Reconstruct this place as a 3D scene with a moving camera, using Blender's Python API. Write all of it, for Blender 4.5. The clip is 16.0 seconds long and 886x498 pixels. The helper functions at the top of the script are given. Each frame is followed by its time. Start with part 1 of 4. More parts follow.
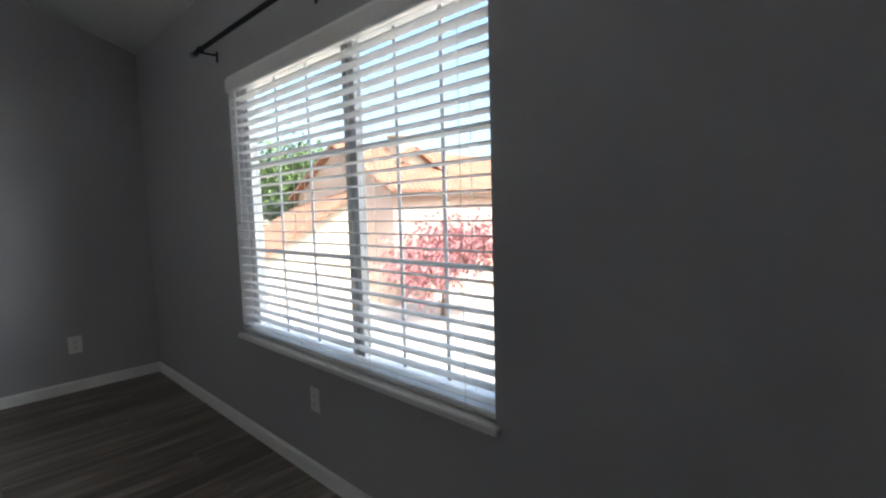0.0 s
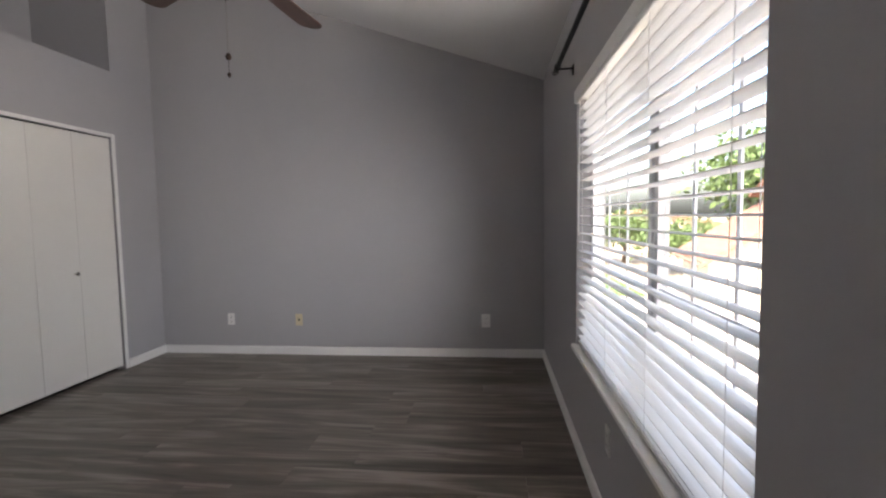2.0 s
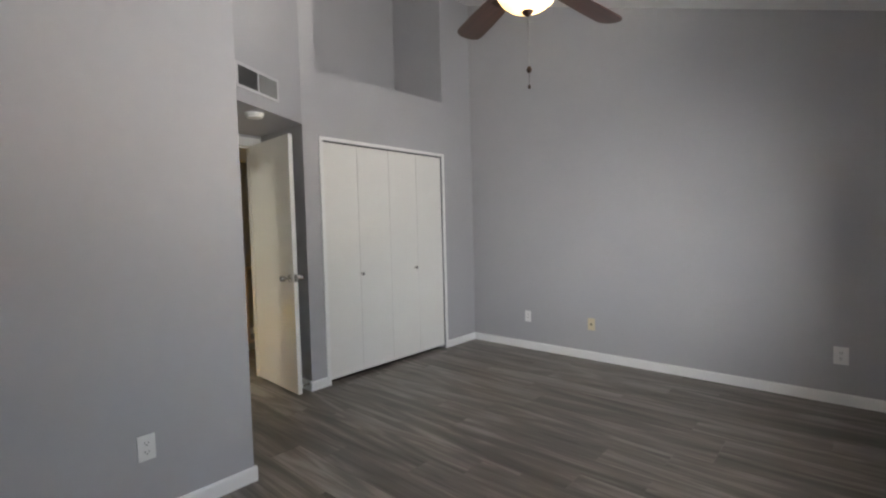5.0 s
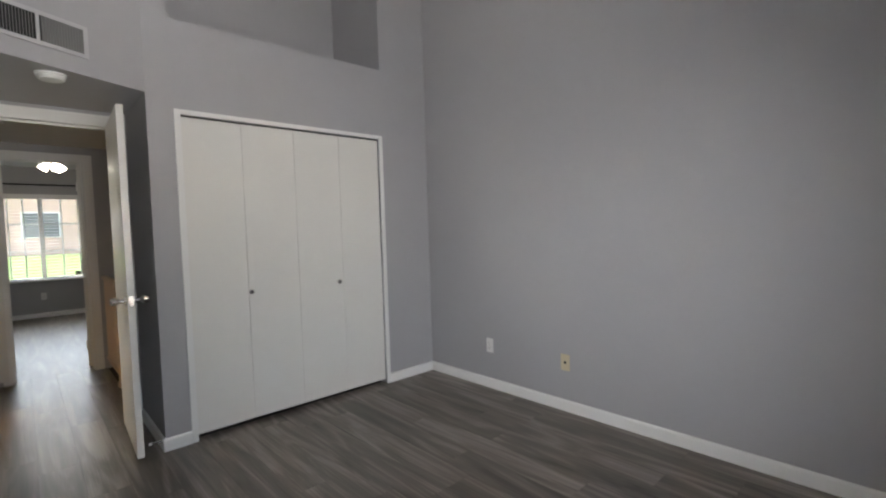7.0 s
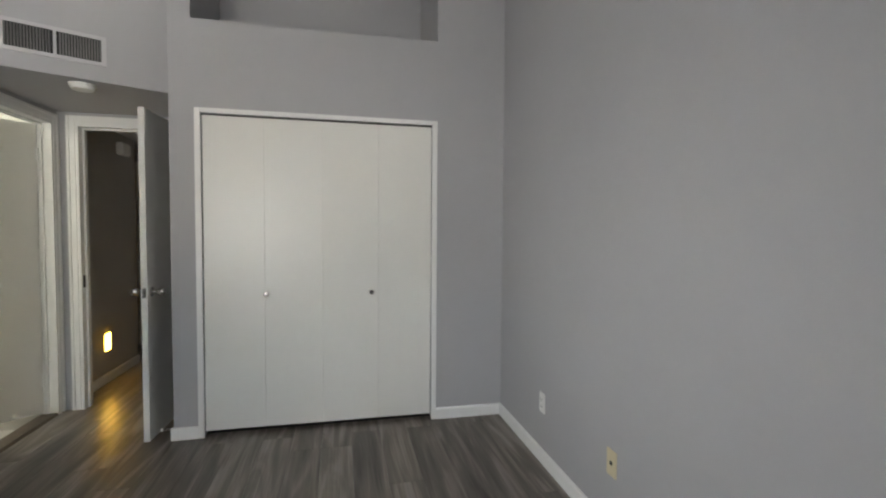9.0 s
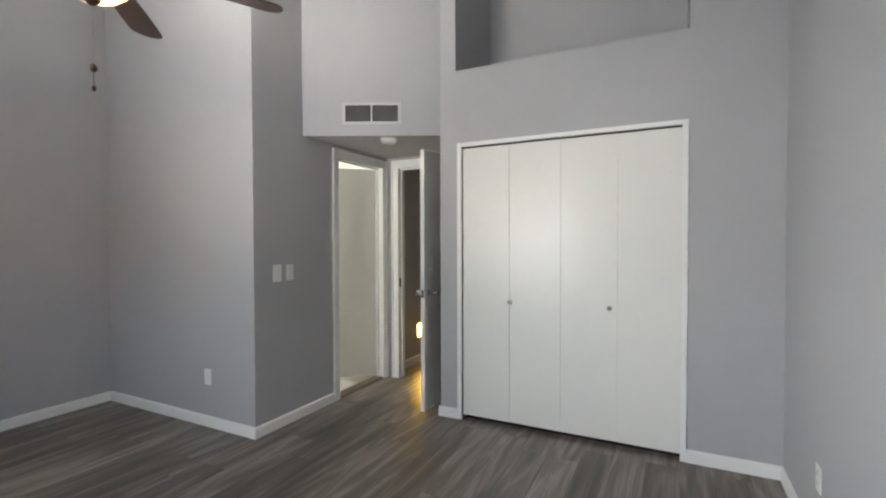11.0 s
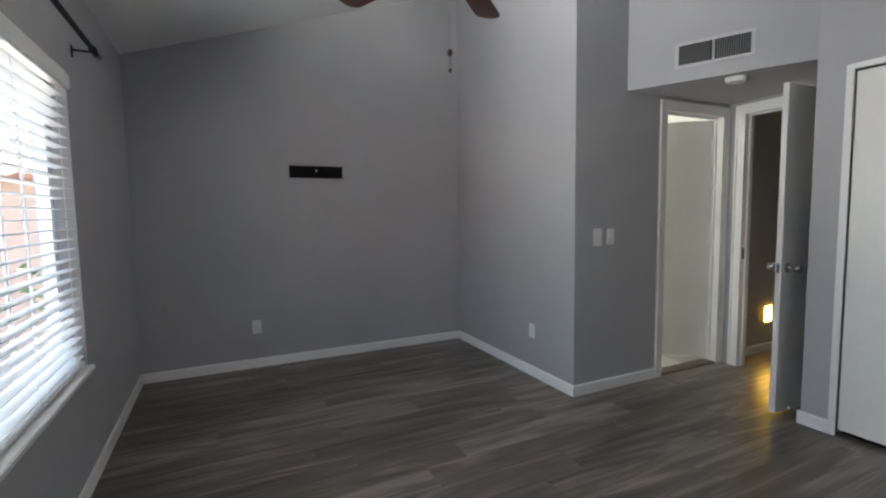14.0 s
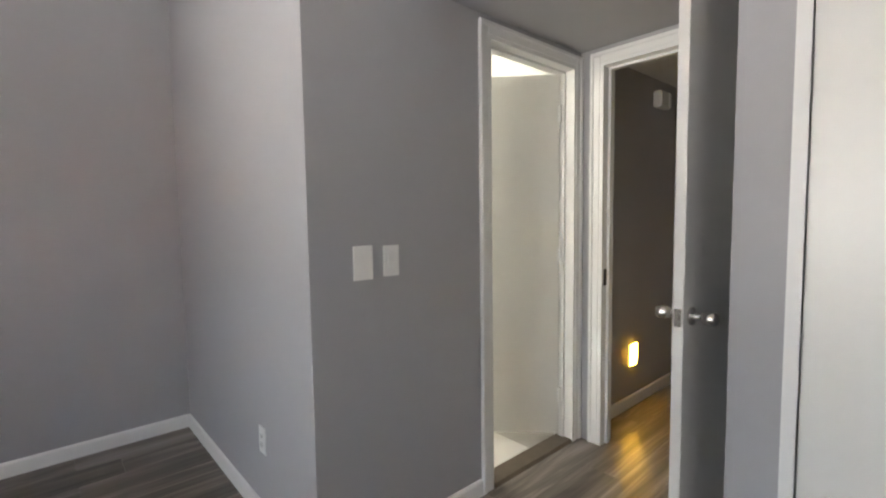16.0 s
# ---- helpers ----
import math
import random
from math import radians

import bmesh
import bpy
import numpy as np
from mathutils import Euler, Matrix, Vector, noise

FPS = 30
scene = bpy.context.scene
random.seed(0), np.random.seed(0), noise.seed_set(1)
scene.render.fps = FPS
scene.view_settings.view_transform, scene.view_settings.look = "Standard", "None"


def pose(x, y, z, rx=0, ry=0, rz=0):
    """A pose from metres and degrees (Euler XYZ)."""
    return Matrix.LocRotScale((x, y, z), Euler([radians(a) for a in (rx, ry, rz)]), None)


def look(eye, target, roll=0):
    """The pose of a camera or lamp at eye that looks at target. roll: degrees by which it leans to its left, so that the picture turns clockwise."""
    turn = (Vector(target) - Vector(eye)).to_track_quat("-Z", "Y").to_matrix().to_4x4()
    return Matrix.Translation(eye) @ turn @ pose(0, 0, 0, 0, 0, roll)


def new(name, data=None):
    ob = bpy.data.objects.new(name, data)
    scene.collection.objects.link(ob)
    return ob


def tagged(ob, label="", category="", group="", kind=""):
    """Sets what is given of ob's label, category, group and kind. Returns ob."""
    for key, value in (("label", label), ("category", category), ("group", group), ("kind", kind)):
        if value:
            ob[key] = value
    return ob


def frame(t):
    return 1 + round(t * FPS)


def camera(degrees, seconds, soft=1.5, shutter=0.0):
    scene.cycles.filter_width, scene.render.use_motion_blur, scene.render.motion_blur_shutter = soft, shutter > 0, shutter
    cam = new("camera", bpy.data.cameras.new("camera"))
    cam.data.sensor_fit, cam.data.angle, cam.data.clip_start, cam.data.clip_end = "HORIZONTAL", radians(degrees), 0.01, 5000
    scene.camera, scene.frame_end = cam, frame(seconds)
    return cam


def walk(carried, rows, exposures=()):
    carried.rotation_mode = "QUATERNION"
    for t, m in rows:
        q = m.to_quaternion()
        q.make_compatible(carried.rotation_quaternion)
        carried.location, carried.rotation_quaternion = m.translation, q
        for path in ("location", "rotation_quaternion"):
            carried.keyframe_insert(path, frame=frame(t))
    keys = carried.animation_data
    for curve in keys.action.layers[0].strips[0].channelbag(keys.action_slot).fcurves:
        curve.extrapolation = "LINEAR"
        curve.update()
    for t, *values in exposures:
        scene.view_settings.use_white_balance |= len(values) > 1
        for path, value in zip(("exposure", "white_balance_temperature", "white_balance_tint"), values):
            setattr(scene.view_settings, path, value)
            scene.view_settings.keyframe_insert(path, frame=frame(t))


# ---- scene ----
cam = camera(87.8, 16.0, soft=2.2)

PATH = [
    (0, (0.624, 1.101, 1.222), (1.984, -0.356, 1.054), -1.6),
    (0.5, (0.551, 0.907, 1.258), (2.253, -0.125, 1.059), -1.1),
    (1, (0.593, 0.722, 1.232), (2.495, 0.132, 1.058), -1.4),
    (1.5, (0.623, 0.567, 1.238), (2.613, 0.428, 1.096), -0.8),
    (2, (0.599, 0.464, 1.286), (2.582, 0.679, 1.149), -1.0),
    (2.5, (0.569, 0.423, 1.298), (2.509, 0.894, 1.179), -1.2),
    (3, (0.554, 0.434, 1.302), (2.431, 1.116, 1.198), -1.2),
    (3.5, (0.530, 0.438, 1.299), (2.333, 1.301, 1.208), -1.3),
    (4, (0.496, 0.441, 1.304), (2.178, 1.521, 1.214), -1.2),
    (6.5, (1.611, 0.551, 1.259), (2.993, 1.993, 1.163), -2.1),
    (7, (2.101, 0.571, 1.284), (3.451, 2.043, 1.190), -1.8),
    (7.5, (2.503, 0.558, 1.295), (3.773, 2.099, 1.181), -0.9),
    (8, (2.904, 0.561, 1.324), (4.014, 2.223, 1.207), -0.2),
    (8.5, (3.284, 0.581, 1.348), (4.148, 2.384, 1.228), 0.2),
    (9, (3.725, 0.615, 1.310), (4.156, 2.566, 1.228), 0.4),
    (9.5, (3.979, 0.668, 1.341), (3.992, 2.668, 1.311), 0.2),
    (12, (4.349, 0.537, 1.328), (2.998, 2.011, 1.263), -0.4),
    (12.5, (4.338, 0.510, 1.323), (2.787, 1.771, 1.254), -0.4),
    (13, (4.328, 0.497, 1.318), (2.626, 1.543, 1.234), -0.3),
    (13.5, (4.300, 0.510, 1.312), (2.519, 1.412, 1.196), -0.4),
    (14, (4.215, 0.636, 1.291), (2.415, 1.494, 1.130), -0.8),
    (14.5, (3.990, 0.929, 1.290), (2.220, 1.842, 1.116), -1.2),
    (15, (3.760, 1.327, 1.282), (2.040, 2.332, 1.103), -1.0),
    (15.5, (3.484, 1.745, 1.275), (1.860, 2.901, 1.117), -0.8),
    (16, (3.159, 2.153, 1.261), (1.669, 3.480, 1.118), -0.8),
]
EXPOSURES = [(0, 2.85, 6050, 6), (1, 3.20, 6350, 8), (2, 3.55, 6650, 15), (3, 3.75, 6650, 15), (4, 4.00, 6550, 11), (6.5, 3.98, 6450, 10), (7.5, 3.45, 6500, 11), (8, 3.30, 6550, 10), (8.5, 3.50, 6550, 7), (9.5, 4.05, 6550, 7), (12, 4.30, 6250, 8), (12.5, 4.25, 6200, 8), (13, 3.75, 6000, 8), (13.5, 3.58, 5900, 8), (14.5, 4.32, 6350, 7), (15, 4.45, 6450, 8), (16, 4.45, 6500, 11)]
walk(cam, [(t, look(eye, target, roll)) for t, eye, target, roll in PATH], EXPOSURES)

# ---- world and light ----
SUN_AZ, SUN_EL = -80.0, 52.0     # degrees: clockwise from +y, and above the horizon
world = bpy.data.worlds.new("sky")
scene.world = world
world.use_nodes = True
wn = world.node_tree
sky = wn.nodes.new("ShaderNodeTexSky")
sky.sky_type = "NISHITA"
sky.sun_disc = False
sky.dust_density = 5.0
sky.sun_elevation = radians(SUN_EL)
sky.sun_rotation = radians(SUN_AZ)
wn.links.new(sky.outputs[0], wn.nodes["Background"].inputs[0])
wn.nodes["Background"].inputs[1].default_value = 0.09
sun = new("sun", bpy.data.lights.new("sun", "SUN"))
sun.data.energy, sun.data.angle, sun.data.color = 1.2, radians(1.5), (1.0, 0.95, 0.88)
az, el = radians(SUN_AZ), radians(SUN_EL)
sun.matrix_world = look((math.sin(az) * math.cos(el) * 30, math.cos(az) * math.cos(el) * 30, math.sin(el) * 30), (0, 0, 0))

# fill lamps added at the window openings, standing in for daylight: straight in, slantwise at the east wall, and up at
# the ceiling as if off the sunlit paving
def opening_fill(name, eye, target, w, h, watts, spread, colour):
    lamp = new(name, bpy.data.lights.new(name, "AREA"))
    lamp.data.shape, lamp.data.size, lamp.data.size_y = "RECTANGLE", w, h
    lamp.data.energy, lamp.data.spread, lamp.data.color = watts, radians(spread), colour
    lamp.matrix_world = look(eye, target)


opening_fill("window_fill_ahead", (2.335, 0.018, 1.24), (2.335, 2.018, 1.09), 1.68, 1.28, 0.46, 98, (1.0, 0.985, 0.97))
opening_fill("window_fill_east", (2.335, 0.09, 1.24), (4.0, 1.85, 1.05), 0.22, 1.28, 0.66, 74, (0.99, 0.99, 1.0))
# added fill inside the far window, to brighten the hall and far floor
opening_fill("far_window_fill", (2.45, 10.80, 1.35), (2.45, 9.0, -0.20), 1.3, 1.2, 0.75, 84, (0.96, 0.98, 1.0))
opening_fill("window_fill_up", (2.335, 0.06, 1.28), (2.335, 1.5, 2.65), 1.6, 0.10, 1.10, 100, (1.0, 0.975, 0.95))


# ---- materials ----
def mat(name, col, rough=0.6, metal=0.0, var=0.06, scale=3.0, bump=0.0, bscale=120.0, emit=None, spec=0.5):
    """A painted or plain surface: tone drifts at a broad scale and at a fine one, with a fine relief."""
    m = bpy.data.materials.new(name)
    m.use_nodes = True
    n, l = m.node_tree.nodes, m.node_tree.links
    p = n["Principled BSDF"]
    p.inputs["Roughness"].default_value = rough
    p.inputs["Metallic"].default_value = metal
    p.inputs["Specular IOR Level"].default_value = spec
    tc = n.new("ShaderNodeTexCoord")
    a, b = n.new("ShaderNodeTexNoise"), n.new("ShaderNodeTexNoise")
    a.inputs["Scale"].default_value, b.inputs["Scale"].default_value = scale, scale * 17
    a.inputs["Detail"].default_value = 3
    for q in (a, b):
        l.new(tc.outputs["Object"], q.inputs["Vector"])
    add = n.new("ShaderNodeMath")
    add.operation = "MULTIPLY_ADD"
    add.inputs[1].default_value = 0.35
    l.new(b.outputs["Fac"], add.inputs[0])
    l.new(a.outputs["Fac"], add.inputs[2])
    r = n.new("ShaderNodeMapRange")
    r.inputs["From Min"].default_value, r.inputs["From Max"].default_value = 0.3, 1.05
    r.inputs["To Min"].default_value, r.inputs["To Max"].default_value = 1 - var, 1 + var
    l.new(add.outputs[0], r.inputs["Value"])
    mul = n.new("ShaderNodeVectorMath")
    mul.operation = "SCALE"
    mul.inputs[0].default_value = col
    l.new(r.outputs[0], mul.inputs["Scale"])
    l.new(mul.outputs[0], p.inputs["Base Color"])
    if bump:
        c, bp = n.new("ShaderNodeTexNoise"), n.new("ShaderNodeBump")
        c.inputs["Scale"].default_value = bscale
        c.inputs["Detail"].default_value = 4
        l.new(tc.outputs["Object"], c.inputs["Vector"])
        bp.inputs["Strength"].default_value = bump
        bp.inputs["Distance"].default_value = 0.004
        l.new(c.outputs["Fac"], bp.inputs["Height"])
        l.new(bp.outputs[0], p.inputs["Normal"])
    if emit:
        p.inputs["Emission Color"].default_value = (*emit[:3], 1)
        p.inputs["Emission Strength"].default_value = emit[3]
    return m


def wood_mat(name, dark, mid, light, rough, axis=1, per_object=True, bump=0.15):
    """Printed or real wood: streaks along one axis, a cathedral drift and a tone of its own for each plank."""
    m = bpy.data.materials.new(name)
    m.use_nodes = True
    n, l = m.node_tree.nodes, m.node_tree.links
    p = n["Principled BSDF"]
    tc, oi = n.new("ShaderNodeTexCoord"), n.new("ShaderNodeObjectInfo")
    off = n.new("ShaderNodeVectorMath")
    off.operation = "MULTIPLY_ADD"
    off.inputs[1].default_value = (37.0, 91.0, 0.0)
    cmb = n.new("ShaderNodeCombineXYZ")
    for k in range(3):
        l.new(oi.outputs["Random"], cmb.inputs[k])
    l.new(cmb.outputs[0], off.inputs[0])
    l.new(tc.outputs["Object"], off.inputs[2])

    def streak(sx, sy, detail, dist):
        mp, t = n.new("ShaderNodeMapping"), n.new("ShaderNodeTexNoise")
        mp.inputs["Scale"].default_value = (sx, sy, 4.0) if axis == 1 else (sy, sx, 4.0)
        t.inputs["Scale"].default_value = 1.0
        t.inputs["Detail"].default_value = detail
        t.inputs["Distortion"].default_value = dist
        l.new(off.outputs[0], mp.inputs["Vector"])
        l.new(mp.outputs[0], t.inputs["Vector"])
        return t
    broad, fine = streak(8, 0.8, 4, 1.6), streak(80, 2.2, 3, 0.4)
    a = n.new("ShaderNodeMath")
    a.operation = "MULTIPLY_ADD"
    a.inputs[1].default_value = 0.38
    l.new(fine.outputs["Fac"], a.inputs[0])
    l.new(broad.outputs["Fac"], a.inputs[2])
    tone = n.new("ShaderNodeMath")
    tone.operation = "MULTIPLY_ADD"
    tone.inputs[1].default_value = 0.13 if per_object else 0.0
    l.new(oi.outputs["Random"], tone.inputs[0])
    l.new(a.outputs[0], tone.inputs[2])
    ramp = n.new("ShaderNodeValToRGB")
    e = ramp.color_ramp.elements
    e[0].position, e[0].color = 0.50, (*dark, 1)
    e[1].position, e[1].color = 0.98, (*light, 1)
    k = e.new(0.76)
    k.color = (*mid, 1)
    l.new(tone.outputs[0], ramp.inputs["Fac"])
    l.new(ramp.outputs["Color"], p.inputs["Base Color"])
    rr = n.new("ShaderNodeMapRange")
    rr.inputs["To Min"].default_value, rr.inputs["To Max"].default_value = rough - 0.06, rough + 0.1
    l.new(fine.outputs["Fac"], rr.inputs["Value"])
    l.new(rr.outputs[0], p.inputs["Roughness"])
    bp = n.new("ShaderNodeBump")
    bp.inputs["Strength"].default_value, bp.inputs["Distance"].default_value = bump, 0.002
    l.new(a.outputs[0], bp.inputs["Height"])
    l.new(bp.outputs[0], p.inputs["Normal"])
    return m


def shell_mat(name, col, gloss=0.05, clear=0.0, through_col=None):
    """Glass pane (clear) or lit-through glass and plastic (translucent)."""
    m = bpy.data.materials.new(name)
    m.use_nodes = True
    n, l = m.node_tree.nodes, m.node_tree.links
    n.remove(n["Principled BSDF"])
    out = n["Material Output"]
    g = n.new("ShaderNodeBsdfGlossy")
    g.inputs["Roughness"].default_value = 0.03 if clear else 0.25
    mix = n.new("ShaderNodeMixShader")
    mix.inputs[0].default_value = gloss
    if clear:
        b = n.new("ShaderNodeBsdfTransparent")
        b.inputs[0].default_value = (*col, 1)
        l.new(b.outputs[0], mix.inputs[1])
    else:
        d, t, m2 = n.new("ShaderNodeBsdfDiffuse"), n.new("ShaderNodeBsdfTranslucent"), n.new("ShaderNodeMixShader")
        d.inputs[0].default_value = (*col, 1)
        t.inputs[0].default_value = (*(through_col or col), 1)
        m2.inputs[0].default_value = 0.5 if through_col else 0.34
        l.new(d.outputs[0], m2.inputs[1])
        l.new(t.outputs[0], m2.inputs[2])
        l.new(m2.outputs[0], mix.inputs[1])
    l.new(g.outputs[0], mix.inputs[2])
    l.new(mix.outputs[0], out.inputs["Surface"])
    return m


WALL = mat("grey_wall_paint", (0.405, 0.402, 0.418), 0.55, var=0.035, scale=1.3, bump=0.12, bscale=160, spec=0.35)
CEIL = mat("white_ceiling_paint", (0.78, 0.78, 0.78), 0.8, var=0.03, scale=2, bump=0.35, bscale=90, spec=0.2)
TRIM = mat("white_trim_paint", (0.80, 0.80, 0.79), 0.38, var=0.03, scale=4, bump=0.04, bscale=60)
DOOR = mat("white_door_paint", (0.76, 0.75, 0.72), 0.33, var=0.03, scale=1.5, bump=0.05, bscale=40)
BATHW = mat("white_bath_paint", (0.78, 0.78, 0.74), 0.45, var=0.03, scale=2)
TILE = mat("white_floor_tile", (0.72, 0.70, 0.66), 0.25, var=0.05, scale=5)
GROUT = mat("grout", (0.42, 0.40, 0.37), 0.9, var=0.1, scale=20)
FLOOR = wood_mat("grey_vinyl_plank", (0.058, 0.047, 0.039), (0.148, 0.127, 0.108), (0.30, 0.265, 0.232), 0.34)
SUBFLOOR = mat("dark_subfloor", (0.04, 0.037, 0.034), 0.8, var=0.1)
PLASTIC = mat("white_plastic", (0.80, 0.80, 0.78), 0.35, var=0.02)
IVORY = mat("ivory_plastic", (0.62, 0.55, 0.36), 0.4, var=0.03)
# near-black; in the vent, jack and slots it stands for shaded holes
SLOT = mat("dark_slot", (0.02, 0.02, 0.02), 0.6)
BLACK = mat("black_metal", (0.008, 0.008, 0.009), 0.5, 0.0, var=0.12, scale=30, spec=0.15)
CHROME = mat("brushed_nickel", (0.62, 0.60, 0.57), 0.22, 1.0, var=0.06, scale=40)
BRONZE = mat("dark_bronze", (0.035, 0.022, 0.016), 0.35, 0.8, var=0.15, scale=30)
BLADE = wood_mat("walnut_fan_blade", (0.018, 0.009, 0.007), (0.037, 0.017, 0.012), (0.068, 0.032, 0.022), 0.3, axis=0, bump=0.05)
SLAT = shell_mat("white_blind_slat", (0.88, 0.88, 0.87), 0.04)
GLASS = shell_mat("window_glass", (0.92, 0.935, 0.92), 0.025, clear=1)
BOWL = shell_mat("alabaster_glass_bowl", (0.86, 0.82, 0.74), 0.06, through_col=(0.0115, 0.0074, 0.0029))
VINYL = mat("white_vinyl_frame", (0.74, 0.75, 0.76), 0.4, var=0.03)
ALU = mat("grey_window_meeting_stile", (0.5, 0.5, 0.5), 0.5, 0.0, var=0.05)
BULB = mat("warm_bulb", (1, 0.9, 0.7), 0.5, emit=(1, 0.93, 0.82, 450))
NIGHT = mat("amber_night_light", (1, 0.85, 0.4), 0.4, emit=(1, 0.53, 0.045, 3.4))
LAMPGLASS = mat("lit_frosted_glass", (1, 0.95, 0.85), 0.4, emit=(1, 0.9, 0.72, 1.9))
DIFFUSER = mat("lit_bath_diffuser", (1, 0.95, 0.85), 0.4, emit=(1, 0.95, 0.82, 9.0))
STUCCO = mat("tan_stucco", (0.46, 0.38, 0.29), 0.9, var=0.12, scale=1.2, bump=0.5, bscale=30)
CREAM = mat("cream_stucco", (0.56, 0.49, 0.40), 0.9, var=0.10, scale=1.2, bump=0.5, bscale=30)
PINKWALL = mat("salmon_stucco", (0.52, 0.38, 0.31), 0.9, var=0.12, scale=1.2, bump=0.5, bscale=30)
ROOFTILE = mat("terracotta_roof_tile", (0.31, 0.155, 0.10), 0.8, var=0.28, scale=1.1, bump=0.3, bscale=12)
EAVE = mat("brown_eave_timber", (0.11, 0.07, 0.05), 0.7, var=0.15)
PAVING = mat("pale_concrete_paving", (0.50, 0.46, 0.41), 0.9, var=0.14, scale=0.35, bump=0.3, bscale=10)
GROUND = mat("dry_tan_earth", (0.34, 0.27, 0.20), 0.95, var=0.2, scale=0.25, bump=0.4, bscale=6)
GRASS = mat("green_lawn", (0.09, 0.15, 0.035), 0.9, var=0.3, scale=0.8, bump=0.5, bscale=25)
BARK = mat("brown_bark", (0.11, 0.075, 0.05), 0.9, var=0.25, scale=6, bump=0.6, bscale=20)
LEAF = mat("green_leaves", (0.10, 0.15, 0.045), 0.6, var=0.4, scale=1.5)
BLOOM = mat("pink_bougainvillea", (0.40, 0.17, 0.17), 0.6, var=0.4, scale=1.5)
DARKGLASS = mat("house_glass", (0.14, 0.145, 0.15), 0.1, var=0.1)


# ---- mesh helpers ----
def box(bm, x0, y0, z0, x1, y1, z1, bevel=0.0):
    m = Matrix.Translation(((x0 + x1) / 2, (y0 + y1) / 2, (z0 + z1) / 2)) @ Matrix.Diagonal((x1 - x0, y1 - y0, z1 - z0, 1))
    vs = bmesh.ops.create_cube(bm, size=1, matrix=m)["verts"]
    if bevel:
        es = {e for v in vs for e in v.link_edges}
        bmesh.ops.bevel(bm, geom=list(es), offset=bevel, segments=2, affect="EDGES", clamp_overlap=True)
    return bm


def boxes(*rows, bevel=0.0):
    bm = bmesh.new()
    for r in rows:
        box(bm, *r, bevel=bevel)
    return bm


def prism(bm, pts, h0, h1, axis="z"):
    """A flat outline pushed along an axis from h0 to h1."""
    def at(p, h):
        return {"z": (p[0], p[1], h), "x": (h, p[0], p[1]), "y": (p[0], h, p[1])}[axis]
    a = [bm.verts.new(at(p, h0)) for p in pts]
    b = [bm.verts.new(at(p, h1)) for p in pts]
    bm.faces.new(a)
    bm.faces.new(b)
    for i in range(len(pts)):
        j = (i + 1) % len(pts)
        bm.faces.new((a[i], a[j], b[j], b[i]))
    bmesh.ops.recalc_face_normals(bm, faces=bm.faces[:])
    return bm


def lathe(bm, profile, m=Matrix(), steps=28):
    """Turn a profile of (radius, height) round the z axis."""
    rings = []
    for r, z in profile:
        if r < 1e-5:
            rings.append([bm.verts.new(m @ Vector((0, 0, z)))])
        else:
            rings.append([bm.verts.new(m @ Vector((r * math.cos(2 * math.pi * k / steps), r * math.sin(2 * math.pi * k / steps), z))) for k in range(steps)])
    for a, b in zip(rings, rings[1:]):
        for k in range(steps):
            j = (k + 1) % steps
            if len(a) == 1 and len(b) > 1:
                bm.faces.new((a[0], b[j], b[k]))
            elif len(b) == 1 and len(a) > 1:
                bm.faces.new((a[k], a[j], b[0]))
            elif len(a) > 1:
                bm.faces.new((a[k], a[j], b[j], b[k]))
    bmesh.ops.recalc_face_normals(bm, faces=bm.faces[:])
    return bm


def rod_between(bm, p, q, r, steps=12):
    p, q = Vector(p), Vector(q)
    m = Matrix.Translation(p) @ (q - p).to_track_quat("Z", "Y").to_matrix().to_4x4()
    return lathe(bm, [(0, 0), (r, 0), (r, (q - p).length), (0, (q - p).length)], m, steps)


def mesh_of(name, bm, material, smooth=False):
    me = bpy.data.meshes.new(name)
    bm.to_mesh(me)
    bm.free()
    me.materials.append(material)
    if smooth:
        for f in me.polygons:
            f.use_smooth = True
        me.set_sharp_from_angle(angle=radians(40))
    return me


def thing(name, label, category, m=None, group="", kind=""):
    ob = new(name)
    ob.empty_display_size = 0.05
    ob.matrix_world = m or Matrix()
    return tagged(ob, label, category, group, kind)


def part(name, bm, material, parent, label="", smooth=False, m=None):
    ob = new(name, mesh_of(name, bm, material, smooth))
    ob.parent = parent
    if m:
        ob.matrix_local = m
    return tagged(ob, label)


def structure(name, bm, material, label, category):
    return tagged(new(name, mesh_of(name, bm, material)), label, category, "", "structure")


# ---- the shell of the bedroom ----
X1, YC, YS, XS = 4.86, 3.77, 2.825, 1.74      # far wall, closet wall, short wall, switch wall
FLZ = -0.028                                  # the floor's face
HD, AL = 4.45, 2.137                          # hall door wall, alcove ceiling


def roof_z(y):
    return 2.49 + 0.34 * y


